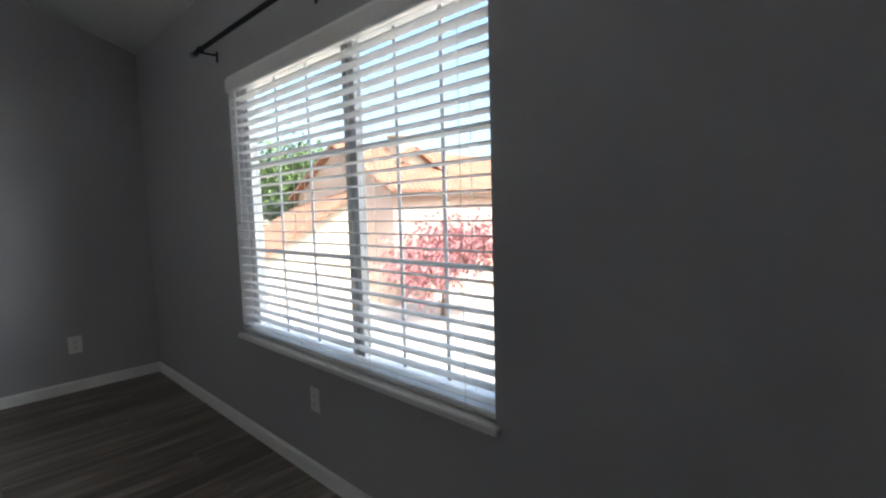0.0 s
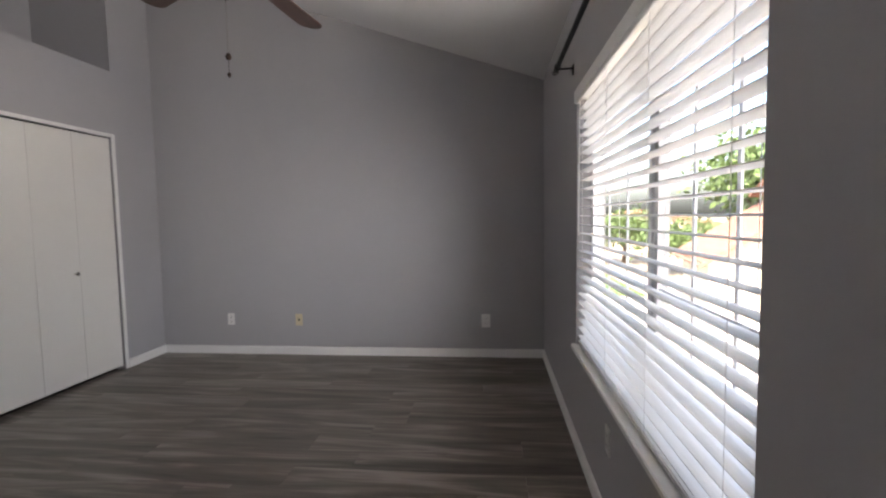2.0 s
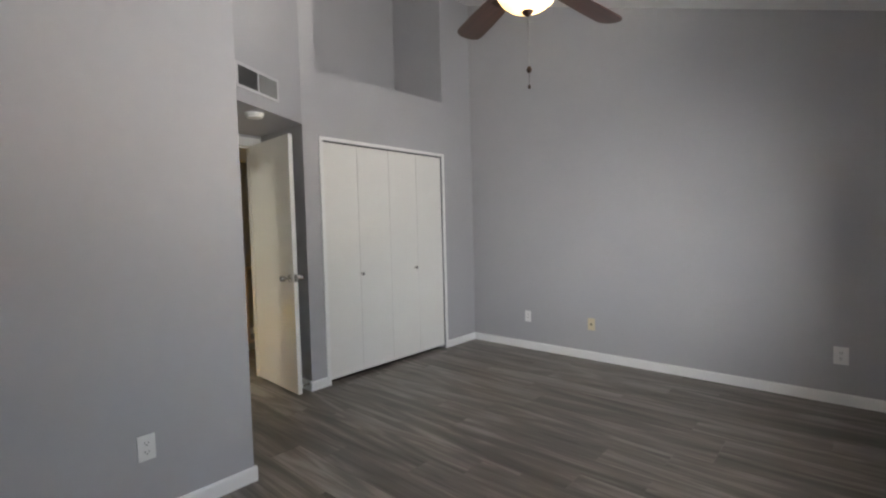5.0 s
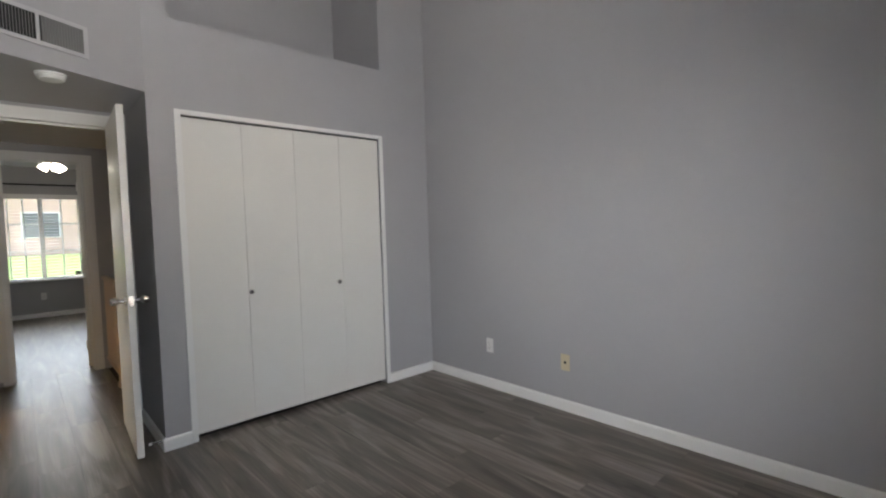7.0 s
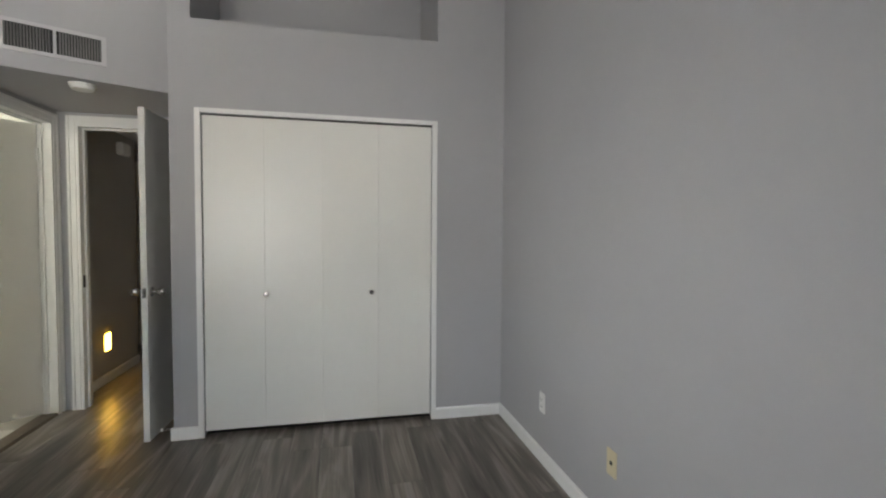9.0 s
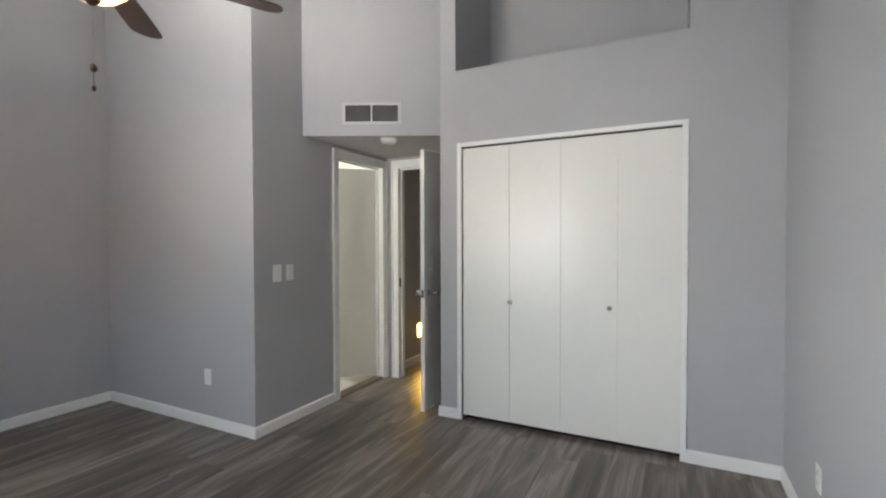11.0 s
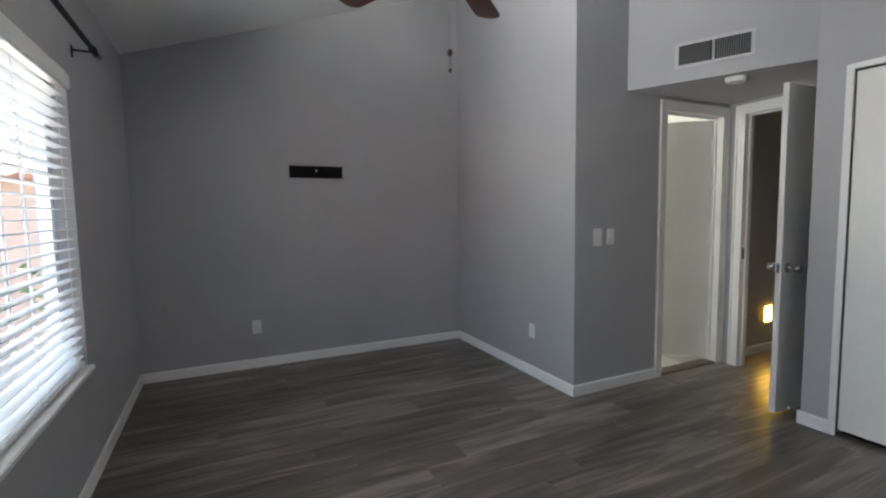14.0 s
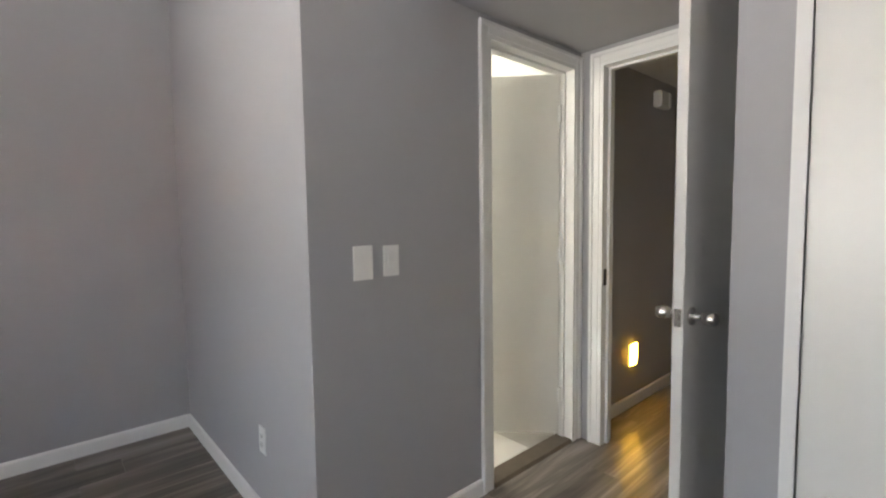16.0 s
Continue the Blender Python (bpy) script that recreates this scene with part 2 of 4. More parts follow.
# outer window wall with its opening
WX0, WX1, WZ0, WZ1 = 1.45, 3.22, 0.555, 1.965
structure("wall_south", boxes((-0.15, -0.15, -0.3, WX0, 0, 2.5), (WX1, -0.15, -0.3, 5.0, 0, 2.5), (WX0, -0.15, -0.3, WX1, 0, WZ0), (WX0, -0.15, WZ1, WX1, 0, 2.5)),
          WALL, "grey painted bedroom wall with the window", "wall")
structure("wall_east", prism(bmesh.new(), [(0, -0.3), (4.6, -0.3), (4.6, roof_z(4.6) + 0.04), (0, roof_z(0) + 0.04)], X1, X1 + 0.14, "x"), WALL, "plain grey painted bedroom wall", "wall")
structure("wall_west", prism(bmesh.new(), [(0, -0.3), (2.93, -0.3), (2.93, roof_z(2.93) + 0.04), (0, roof_z(0) + 0.04)], -0.14, 0, "x"), WALL, "grey painted bedroom wall with a black bracket", "wall")
structure("wall_bath", prism(bmesh.new(), [(YS, -0.3), (YS + 0.12, -0.3), (YS + 0.12, roof_z(YS) + 0.06), (YS, roof_z(YS) + 0.03)], 0, XS, "x"), WALL, "short grey painted return wall", "wall")
BD0, BD1 = 3.695, 4.385                       # bathroom doorway along y
bm = boxes((XS - 0.115, YS + 0.12, -0.04, XS, BD0, 2.047), (XS - 0.115, BD1, -0.04, XS, HD, 2.047), (XS - 0.115, YS + 0.12, 2.047, XS, HD, 2.35))
prism(bm, [(YS + 0.12, 2.35), (3.5, 2.35), (3.5, roof_z(3.5) + 0.04), (YS + 0.12, roof_z(YS + 0.12) + 0.04)], XS - 0.115, XS, "x")
structure("wall_switches", bm, WALL, "grey painted wall with light switches and bathroom doorway", "wall")
HX0, HX1 = 1.865, 2.615                       # hall doorway along x
structure("wall_hall_door", boxes((XS - 0.115, HD, -0.04, HX0, HD + 0.11, 2.3), (HX1, HD, -0.04, 2.80, HD + 0.11, 2.3), (HX0, HD, 2.05, HX1, HD + 0.11, 2.3)), WALL,
          "grey painted alcove wall with the hall doorway", "wall")
bm = prism(bmesh.new(), [(XS, 3.30), (2.69, YC), (2.69, YC + 0.1), (XS, 3.42)], AL, 3.86)
structure("wall_vent", bm, WALL, "angled grey painted wall over the door alcove", "wall")
structure("ceiling_alcove", prism(bmesh.new(), [(XS, 3.42), (2.69, YC + 0.1), (2.69, HD), (XS, HD)], AL, AL + 0.1), WALL, "low grey painted alcove ceiling", "ceiling")
CX0, CX1, CZ = 2.862, 4.348, 2.035            # closet doorway
NX0, NX1, NZ = 2.818, 4.377, 2.605             # niche over the closet
bm = boxes((2.69, YC, -0.04, CX0, YC + 0.1, CZ), (CX1, YC, -0.04, X1, YC + 0.1, CZ), (2.69, YC, CZ, X1, YC + 0.1, NZ))
for a, b in ((2.69, NX0), (NX1, X1)):
    prism(bm, [(YC, NZ), (YC + 0.1, NZ), (YC + 0.1, roof_z(YC + 0.1) + 0.04), (YC, roof_z(YC) + 0.04)], a, b, "x")
structure("wall_north", bm, WALL, "grey painted closet wall with a high niche", "wall")
bm = boxes((2.69, YC + 0.1, -0.04, NX0 - 0.02, HD, NZ - 0.1), (NX0 - 0.1, YC + 0.1, NZ, NX0, 4.5, 4.0), (NX1, YC + 0.1, NZ, NX1 + 0.1, 4.5, 4.0), (2.8, 4.5, -0.04, X1, 4.6, 4.0))
structure("wall_closet", bm, WALL, "grey painted closet side and back walls", "wall")
structure("niche_shelf", boxes((NX0 - 0.02, YC + 0.1, NZ - 0.1, X1, 4.5, NZ)), WALL, "grey painted niche ledge over the closet", "shelf")
structure("ceiling", prism(bmesh.new(), [(-0.15, roof_z(-0.15)), (4.75, roof_z(4.75)), (4.75, roof_z(4.75) + 0.16), (-0.15, roof_z(-0.15) + 0.16)], -0.15, 5.0, "x"),
          CEIL, "white textured vaulted ceiling", "ceiling")

# ---- hall, stairwell, bathroom and the far bedroom ----
FD = 6.28                                     # wall with the far bedroom's doorway
FX0, FX1 = 1.985, 2.60
structure("wall_hall_west", boxes((XS - 0.115, HD + 0.11, -0.04, XS, 5.72, 2.3), (1.0, 5.62, -0.04, XS - 0.115, 5.72, 2.3), (0.9, 5.62, -0.04, 1.0, FD, 2.3)), WALL, "grey painted hall wall", "wall")
structure("wall_far_door", boxes((0.9, FD, -0.04, FX0, FD + 0.11, 2.3), (FX1, FD, -2.7, 4.0, FD + 0.11, 2.6), (FX0, FD, 2.035, FX1, FD + 0.11, 2.3)), WALL, "grey painted hall end wall", "wall")
structure("wall_stairwell", boxes((3.9, HD + 0.15, -2.7, 4.0, FD, 2.3), (2.8, 4.6, -0.04, 3.9, 4.7, 2.3)), WALL, "grey painted stairwell wall", "wall")
structure("ceiling_hall", boxes((0.9, HD + 0.11, 2.17, 4.0, FD, 2.3)), CEIL, "white low hall ceiling", "ceiling")
structure("wall_far_room", boxes((1.2, FD + 0.11, -0.04, 1.3, 11.0, 2.5), (4.6, FD, -0.04, 4.7, 11.0, 2.5), (4.0, FD, -0.04, 4.6, FD + 0.11, 2.5),
                                  (1.3, 10.9, -0.04, 1.75, 11.0, 2.5), (3.15, 10.9, -0.04, 4.6, 11.0, 2.5), (1.75, 10.9, -0.04, 3.15, 11.0, 0.61), (1.75, 10.9, 2.02, 3.15, 11.0, 2.5),
                                  (0.9, FD + 0.002, 2.3, 4.0, FD + 0.11, 2.5)), WALL, "grey painted far bedroom walls", "wall")
structure("ceiling_far_room", boxes((-0.3, FD + 0.06, 2.5, 4.7, 11.0, 2.6)), CEIL, "white far bedroom ceiling", "ceiling")
structure("wall_bathroom", boxes((0.0, 4.46, -0.04, XS - 0.115, 4.56, 2.3), (-0.1, YS + 0.12, -0.04, 0.0, 4.56, 2.3), (0.0, YS + 0.122, -0.04, XS - 0.115, YS + 0.14, 2.3)), BATHW, "white painted bathroom walls", "wall")
structure("ceiling_bathroom", boxes((-0.1, YS + 0.12, 2.3, XS - 0.115, 4.56, 2.38)), BATHW, "white bathroom ceiling", "ceiling")


def baseboard(p, q, inward, label="white painted baseboard"):
    """A strip along the foot of a wall from p to q, standing out towards inward."""
    p, q, u = Vector((*p, FLZ)), Vector((*q, FLZ)), Vector((*inward, 0))
    bm = bmesh.new()
    prof = [(0, 0), (0.014, 0), (0.014, 0.066), (0.009, 0.076), (0, 0.078)]
    a = [bm.verts.new(p + u * s + Vector((0, 0, z))) for s, z in prof]
    b = [bm.verts.new(q + u * s + Vector((0, 0, z))) for s, z in prof]
    bm.faces.new(a)
    bm.faces.new(b)
    for i in range(5):
        j = (i + 1) % 5
        bm.faces.new((a[i], a[j], b[j], b[i]))
    bmesh.ops.recalc_face_normals(bm, faces=bm.faces[:])
    return structure("baseboard", bm, TRIM, label, "baseboard")


baseboard((0.0, 0), (X1, 0), (0, 1))
baseboard((X1, 0.014), (X1, YC - 0.014), (-1, 0))
baseboard((0, 0.014), (0, YS - 0.014), (1, 0))
baseboard((0, YS), (XS + 0.014, YS), (0, -1))
baseboard((XS, YS), (XS, BD0 - 0.062), (1, 0))
baseboard((2.69 - 0.014, YC), (CX0 - 0.028, YC), (0, -1))
baseboard((2.69, YC), (2.69, HD), (-1, 0))
baseboard((CX1 + 0.028, YC), (X1, YC), (0, -1))
baseboard((XS, HD + 0.13), (XS, 5.72), (1, 0))
baseboard((3.15, FD), (3.9, FD), (0, -1))
baseboard((1.3, 10.9), (4.6, 10.9), (0, -1))
baseboard((1.3, FD + 0.11), (1.3, 10.9), (1, 0))
baseboard((4.6, FD + 0.11), (4.6, 10.9), (-1, 0))


# ---- door trims and doors ----
def casing(name, m, w, h, depth, label):
    """Casing and jamb round an opening w wide and h high; local x along the wall, -y towards the viewer."""
    t = thing(name, label, "door frame", m, kind="structure")
    for x0, x1 in ((-0.062, -0.004), (w + 0.004, w + 0.062)):
        bm = boxes((x0, -0.012, FLZ, x1, 0, h + 0.040), bevel=0.003)
        o0, o1 = (x0, x0 + 0.022) if x0 < 0 else (x1 - 0.022, x1)
        part("casing", box(bm, o0, -0.019, FLZ, o1, -0.001, h + 0.062, bevel=0.004), TRIM, t)
    bm = boxes((-0.004, -0.0125, h + 0.004, w + 0.004, 0, h + 0.060), bevel=0.003)
    part("casing", box(bm, -0.040, -0.0185, h + 0.040, w + 0.040, -0.001, h + 0.062, bevel=0.004), TRIM, t)
    for x0, x1 in ((-0.004, 0.014), (w - 0.014, w + 0.004)):
        part("jamb", boxes((x0, -0.010, FLZ, x1, depth, h - 0.012)), TRIM, t)
    part("jamb", boxes((-0.004, -0.010, h - 0.012, w + 0.004, depth, h + 0.004)), TRIM, t)
    for x0, x1 in ((0.014, 0.026), (w - 0.026, w - 0.014)):
        part("stop", boxes((x0, 0.045, FLZ, x1, 0.080, h - 0.024)), TRIM, t)
    part("stop", boxes((0.014, 0.045, h - 0.024, w - 0.014, 0.080, h - 0.012)), TRIM, t)
    return t


def lever(parent, x, z, side, t0):
    """A tubular nickel knob on its rose; side is -1 or 1 along the leaf's normal, t0 where its face lies."""
    m = Matrix.Translation((x, t0, z)) @ Matrix.Rotation(radians(-90 * side), 4, "X")
    k = part("door_knob", lathe(bmesh.new(), [(0, 0), (0.031, 0), (0.031, 0.005), (0.026, 0.010), (0.012, 0.013), (0.0105, 0.030), (0.015, 0.036), (0.0215, 0.044), (0.0235, 0.060), (0.0225, 0.074), (0.018, 0.079), (0, 0.080)], m, 24),
             CHROME, parent, "brushed nickel door knob", True)
    return k


def door_leaf(name, m, w, h, label, knobs=True, hinge_side=1):
    """A flush leaf hinged at x = 0, reaching to x = w, 35 mm thick along +y."""
    t = thing(name, label, "door", m, kind="structure")
    leaf = part("leaf", boxes((0, 0, -0.008, w, 0.035, h), bevel=0.002), DOOR, t)
    if knobs:
        lever(t, w - 0.06, 0.915, -1, 0.0)
        lever(t, w - 0.06, 0.915, 1, 0.035)
        part("latch_plate", boxes((w - 0.001, 0.006, 0.885, w + 0.0015, 0.029, 0.945)), CHROME, t, "nickel latch plate")
        part("latch_bolt", boxes((w + 0.0015, 0.012, 0.905, w + 0.010, 0.023, 0.925), bevel=0.003), CHROME, t)
    for z in (0.22, 1.02, 1.80):
        b = rod_between(bmesh.new(), (-0.004, 0.039, z - 0.045), (-0.004, 0.039, z + 0.045), 0.006)
        box(b, 0.0, 0.035, z - 0.045, 0.012, 0.0365, z + 0.045)
        part("hinge", b, TRIM, t, "painted butt hinge")
    return t


casing("door_frame_hall", pose(HX0, HD, 0), HX1 - HX0, 2.05, 0.11, "white painted hall door frame")
casing("door_frame_bath", pose(XS, BD0, 0, 0, 0, 90), BD1 - BD0, 2.047, 0.115, "white painted bathroom door frame")
casing("door_frame_far", pose(FX0, FD, 0), FX1 - FX0, 2.035, 0.11, "white painted far bedroom door frame")
ang = math.degrees(math.atan2(3.735 - 4.440, 2.536 - 2.568))
door_leaf("door_1", pose(2.568, 4.440, 0, 0, 0, ang), 0.715, 2.035, "open white flush bedroom door with nickel knobs")
door_leaf("door_2", pose(1.648, 4.372, 0.012, 0, 0, 224), 0.66, 2.01, "half-open white flush bathroom door")
door_leaf("door_3", pose(2.582, FD + 0.118, 0, 0, 0, 84), 0.60, 2.02, "open white flush far bedroom door")
strike = part("strike_plate", boxes((0.0135, 0.012, 0.87, 0.0155, 0.040, 0.96)), BRONZE, bpy.data.objects["door_frame_hall"], "dark strike plate")
t = thing("linen_closet_door", "closed white flush linen closet door", "door", pose(1.2, FD - 0.036, 0), kind="structure")
part("leaf", boxes((0, 0, 0.02, 0.765, 0.034, 2.03), bevel=0.003), DOOR, t)
structure("threshold", prism(bmesh.new(), [(XS - 0.11, FLZ), (XS + 0.012, FLZ), (XS - 0.002, FLZ + 0.014), (XS - 0.096, FLZ + 0.014)], BD0 + 0.015, BD1 - 0.015, "y"),
          mat("bronze_threshold", (0.16, 0.13, 0.10), 0.45, 0.5, var=0.15, scale=20), "brown metal bathroom threshold", "threshold")

# spring door stop behind the open door
t = thing("door_stop", "spring door stop on the alcove baseboard", "door stop", pose(2.676, 3.80, 0.03, 0, -90, 0))
bm = bmesh.new()
lathe(bm, [(0, 0), (0.012, 0), (0.012, 0.005), (0.006, 0.007)], steps=12)
for k in range(14):
    lathe(bm, [(0.0055, 0.007 + k * 0.0036), (0.0075, 0.0088 + k * 0.0036), (0.0055, 0.0106 + k * 0.0036)], steps=12)
part("spring", bm, CHROME, t, "bright metal spring", True)
part("rubber_tip", lathe(bmesh.new(), [(0.008, 0.057), (0.009, 0.070), (0, 0.072)], steps=12), PLASTIC, t, "white rubber tip", True)

# ---- bifold closet ----
t = thing("door_frame_closet", "slim white painted closet door frame", "door frame", pose(CX0, YC, 0), kind="structure")
CW = CX1 - CX0
for x0, x1 in ((-0.028, 0.0085), (CW - 0.0085, CW + 0.028)):
    part("casing", boxes((x0, -0.012, FLZ, x1, 0.0, CZ + 0.026), bevel=0.003), TRIM, t)
part("casing", boxes((0.0085, -0.012, CZ - 0.004, CW - 0.0085, 0, CZ + 0.026), bevel=0.003), TRIM, t)
part("track", boxes((0.004, 0.026, CZ - 0.012, CW - 0.004, 0.055, CZ - 0.004)), SLOT, t, "dark metal door track")
PW = (CW - 0.016) / 4
for n, lean in ((0, 0.45), (1, -0.45), (2, 0.3), (3, -0.3)):
    if n % 2 == 0:
        d = thing("bifold_closet_door", "closed white flush bifold closet door", "closet door", pose(CX0 + 0.008 + n * PW, YC + 0.016, 0), "pair of bifold closet doors", "structure")
    k = n % 2
    push = math.sin(radians(abs(lean))) * PW
    m = pose(0, 0, 0, 0, 0, lean) if k == 0 else pose(PW, push, 0, 0, 0, lean)
    leaf = part("panel", boxes((0.0007, 0, 0.006, PW - 0.0007, 0.032, CZ - 0.014), bevel=0.002), DOOR, d, m=m)
    if n in (1, 2):
        x = 0.010 if n == 1 else PW - 0.048
        part("knob", lathe(bmesh.new(), [(0, 0), (0.010, 0), (0.008, 0.012), (0.015, 0.020), (0.0165, 0.027), (0.012, 0.032), (0, 0.033)], Matrix.Translation((x, 0, 0.885)) @ Matrix.Rotation(radians(90), 4, "X"), 20),
             CHROME, leaf, "small nickel knob", True)

# ---- window, sill, blind and curtain rod ----
t = thing("window_1", "white vinyl sliding window with a muntin grid", "window", pose(WX0, -0.13, WZ0), kind="structure")
WW, WH = WX1 - WX0, WZ1 - WZ0
part("frame", boxes((0, 0, 0, 0.045, 0.05, WH), (WW - 0.045, 0, 0, WW, 0.05, WH), (0.045, 0, 0, WW - 0.045, 0.05, 0.045), (0.045, 0, WH - 0.045, WW - 0.045, 0.05, WH)), VINYL, t)
MX = 2.245 - WX0
part("meeting_stile", boxes((MX - 0.035, 0.006, 0.045, MX - 0.003, 0.044, WH - 0.045), (MX + 0.003, 0.010, 0.045, MX + 0.035, 0.052, WH - 0.045)), ALU, t, "grey overlapping sash stiles")
for a, b, y in ((0.045, MX - 0.035, 0.018), (MX + 0.035, WW - 0.045, 0.030)):
    p = part("pane", boxes((a, y, 0.045, b, y + 0.004, WH - 0.045)), GLASS, t, "clear window glass")
    p.visible_shadow = False
    for k in (1, 2):
        x = a + (b - a) * k / 3
        part("muntin", boxes((x - 0.008, y + 0.005, 0.045, x + 0.008, y + 0.011, WH - 0.045)), VINYL, t)
        z = WH * k / 3
        part("muntin", boxes((a, y + 0.012, z - 0.008, b, y + 0.017, z + 0.008)), VINYL, t)
structure("window_sill", boxes((WX0 - 0.02, -0.078, WZ0 - 0.022, WX1 + 0.02, 0.028, WZ0 + 0.004), bevel=0.004), TRIM, "white painted window sill", "window sill")

t = thing("window_blind", "lowered white faux-wood horizontal blind with open slats", "blind", pose(WX0 + 0.006, -0.035, WZ0))
BL = WW - 0.012
bm = bmesh.new()
prism(bm, [(0.038, WH - 0.075), (0.048, WH - 0.070), (0.050, WH - 0.012), (0.040, WH - 0.002), (0.036, WH + 0.012), (0.030, WH + 0.012), (0.030, WH - 0.075)], -0.012, BL + 0.012, "x")
part("valance", bm, TRIM, t, "moulded white valance")
part("headrail", boxes((0, -0.025, WH - 0.055, BL, 0.025, WH - 0.006)), TRIM, t)
NS = 27
STEP = (WH - 0.12) / NS
pts = []
for k in range(5):
    a = -0.027 + 0.054 * k / 4
    pts.append((a, 0.0035 - 4.2 * a * a))
slat_bm = prism(bmesh.new(), [(a, z - 0.0014) for a, z in pts] + [(a, z + 0.0014) for a, z in reversed(pts)], 0, BL, "x")
slat_me = mesh_of("slat", slat_bm, SLAT)
rnd = random.Random(4)
for k in range(NS):
    ob = new("slat", slat_me)
    ob.parent = t
    ob.matrix_local = pose(0, 0, 0.055 + k * STEP + rnd.uniform(-0.0012, 0.0012), rnd.uniform(-1.5, 1.5) + 3, 0, 0)
part("bottom_rail", boxes((0, -0.027, 0.012, BL, 0.027, 0.032), bevel=0.004), TRIM, t)
for x in (0.12, 0.62, BL - 0.62, BL - 0.12):
    bm = bmesh.new()
    for y in (-0.028, 0.028):
        rod_between(bm, (x, y, 0.03), (x, y, WH - 0.06), 0.0011, 6)
    part("ladder_cord", bm, TRIM, t, "thin white ladder cord")
part("tilt_wand", rod_between(bmesh.new(), (BL - 0.07, 0.040, 0.62), (BL - 0.07, 0.034, WH - 0.06), 0.004, 8), PLASTIC, t, "white tilt wand", True)

t = thing("curtain_rod", "bare black metal curtain rod over the window", "curtain rod", pose(0, 0.088, 2.128))
part("rod", rod_between(bmesh.new(), (1.22, 0, 0), (3.42, 0, 0), 0.0125, 16), BLACK, t, smooth=True)
for x, s in ((3.42, 1), (1.22, -1)):
    part("finial", lathe(bmesh.new(), [(0.0125, -0.012), (0.020, -0.010), (0.022, 0.004), (0.020, 0.020), (0, 0.022)], Matrix.Translation((x, 0, 0)) @ Matrix.Rotation(radians(90 * s), 4, "Y"), 18),
         CHROME, t, "pale round end cap", True)
for x in (3.335, 2.32, 1.31):
    bm = boxes((x - 0.010, -0.088, -0.050, x + 0.010, -0.083, 0.010), bevel=0.002)
    rod_between(bm, (x, -0.085, -0.012), (x, -0.006, -0.014), 0.005, 10)
    lathe(bm, [(0.014, -0.008), (0.018, -0.008), (0.018, 0.008), (0.014, 0.008)], Matrix.Translation((x, 0, 0)) @ Matrix.Rotation(radians(90), 4, "Y"), 16)
    part("bracket", bm, BLACK, t, "black wall bracket")


# ---- wall plates ----
def wall_plate(name, m, material, label, category, kind_of, w=0.072, h=0.116, group=""):
    """A cover plate; local x along the wall, -y out of it."""
    t = thing(name, label, category, m, group)
    part("cover_plate", boxes((-w / 2, -0.006, -h / 2, w / 2, 0, h / 2), bevel=0.0025), material, t)
    if kind_of == "outlet":
        for z in (-0.020, 0.020):
            o = part("socket", boxes((-0.017, -0.009, z - 0.014, 0.017, -0.005, z + 0.014), bevel=0.003), material, t)
            part("slot", boxes((-0.0085, -0.0096, z - 0.002, -0.0060, -0.0085, z + 0.008), (0.0060, -0.0096, z - 0.002, 0.0085, -0.0085, z + 0.007), (-0.0025, -0.0096, z - 0.010, 0.0025, -0.0085, z - 0.005)), SLOT, o)
    elif kind_of == "rocker":
        part("frame", boxes((-0.0185, -0.0075, -0.035, 0.0185, -0.005, 0.035), bevel=0.001), material, t)
        bm = prism(bmesh.new(), [(-0.007, -0.032), (-0.0125, 0.0), (-0.0085, 0.032), (-0.005, 0.032), (-0.005, -0.032)], -0.015, 0.015, "x")
        part("rocker", bm, material, t)
    elif kind_of == "jack":
        part("jack", boxes((-0.009, -0.009, -0.008, 0.009, -0.005, 0.008), bevel=0.001), SLOT, t, "black block painted as the jack hole's shade")
    for z in ((0,) if kind_of == "outlet" else (-0.047, 0.047)):
        part("screw", lathe(bmesh.new(), [(0, 0.0005), (0.003, 0.0005), (0.003, 0.0018), (0, 0.0022)], Matrix.Translation((0, -0.0055, z)) @ Matrix.Rotation(radians(90), 4, "X"), 10), material, t)
    return t


G = "wall outlets of the bedroom"
wall_plate("wall_outlet", pose(X1, 3.05, 0.318, 0, 0, -90), PLASTIC, "white duplex outlet on the grey wall", "outlet", "outlet", group=G)
wall_plate("phone_jack", pose(X1, 2.350, 0.315, 0, 0, -90), IVORY, "ivory phone jack plate on the grey wall", "wall plate", "jack")
wall_plate("wall_outlet", pose(X1, 0.535, 0.316, 0, 0, -90), PLASTIC, "white duplex outlet near the window corner", "outlet", "outlet", w=0.082, h=0.125, group=G)
wall_plate("wall_outlet", pose(2.489, 0, 0.362, 0, 0, 180), PLASTIC, "white duplex outlet under the window", "outlet", "outlet", group=G)
wall_plate("wall_outlet", pose(0, 0.859, 0.327, 0, 0, 90), PLASTIC, "white duplex outlet under the black bracket", "outlet", "outlet", group=G)
wall_plate("wall_outlet", pose(1.257, YS, 0.336, 0, 0, 0), PLASTIC, "white duplex outlet on the short wall", "outlet", "outlet", group=G)
wall_plate("blank_plate", pose(XS, 3.030, 1.097, 0, 0, 90), PLASTIC, "white blank cover plate beside the switch", "wall plate", "blank", w=0.082, h=0.124)
wall_plate("light_switch", pose(XS, 3.152, 1.097, 0, 0, 90), PLASTIC, "white rocker light switch", "light switch", "rocker")
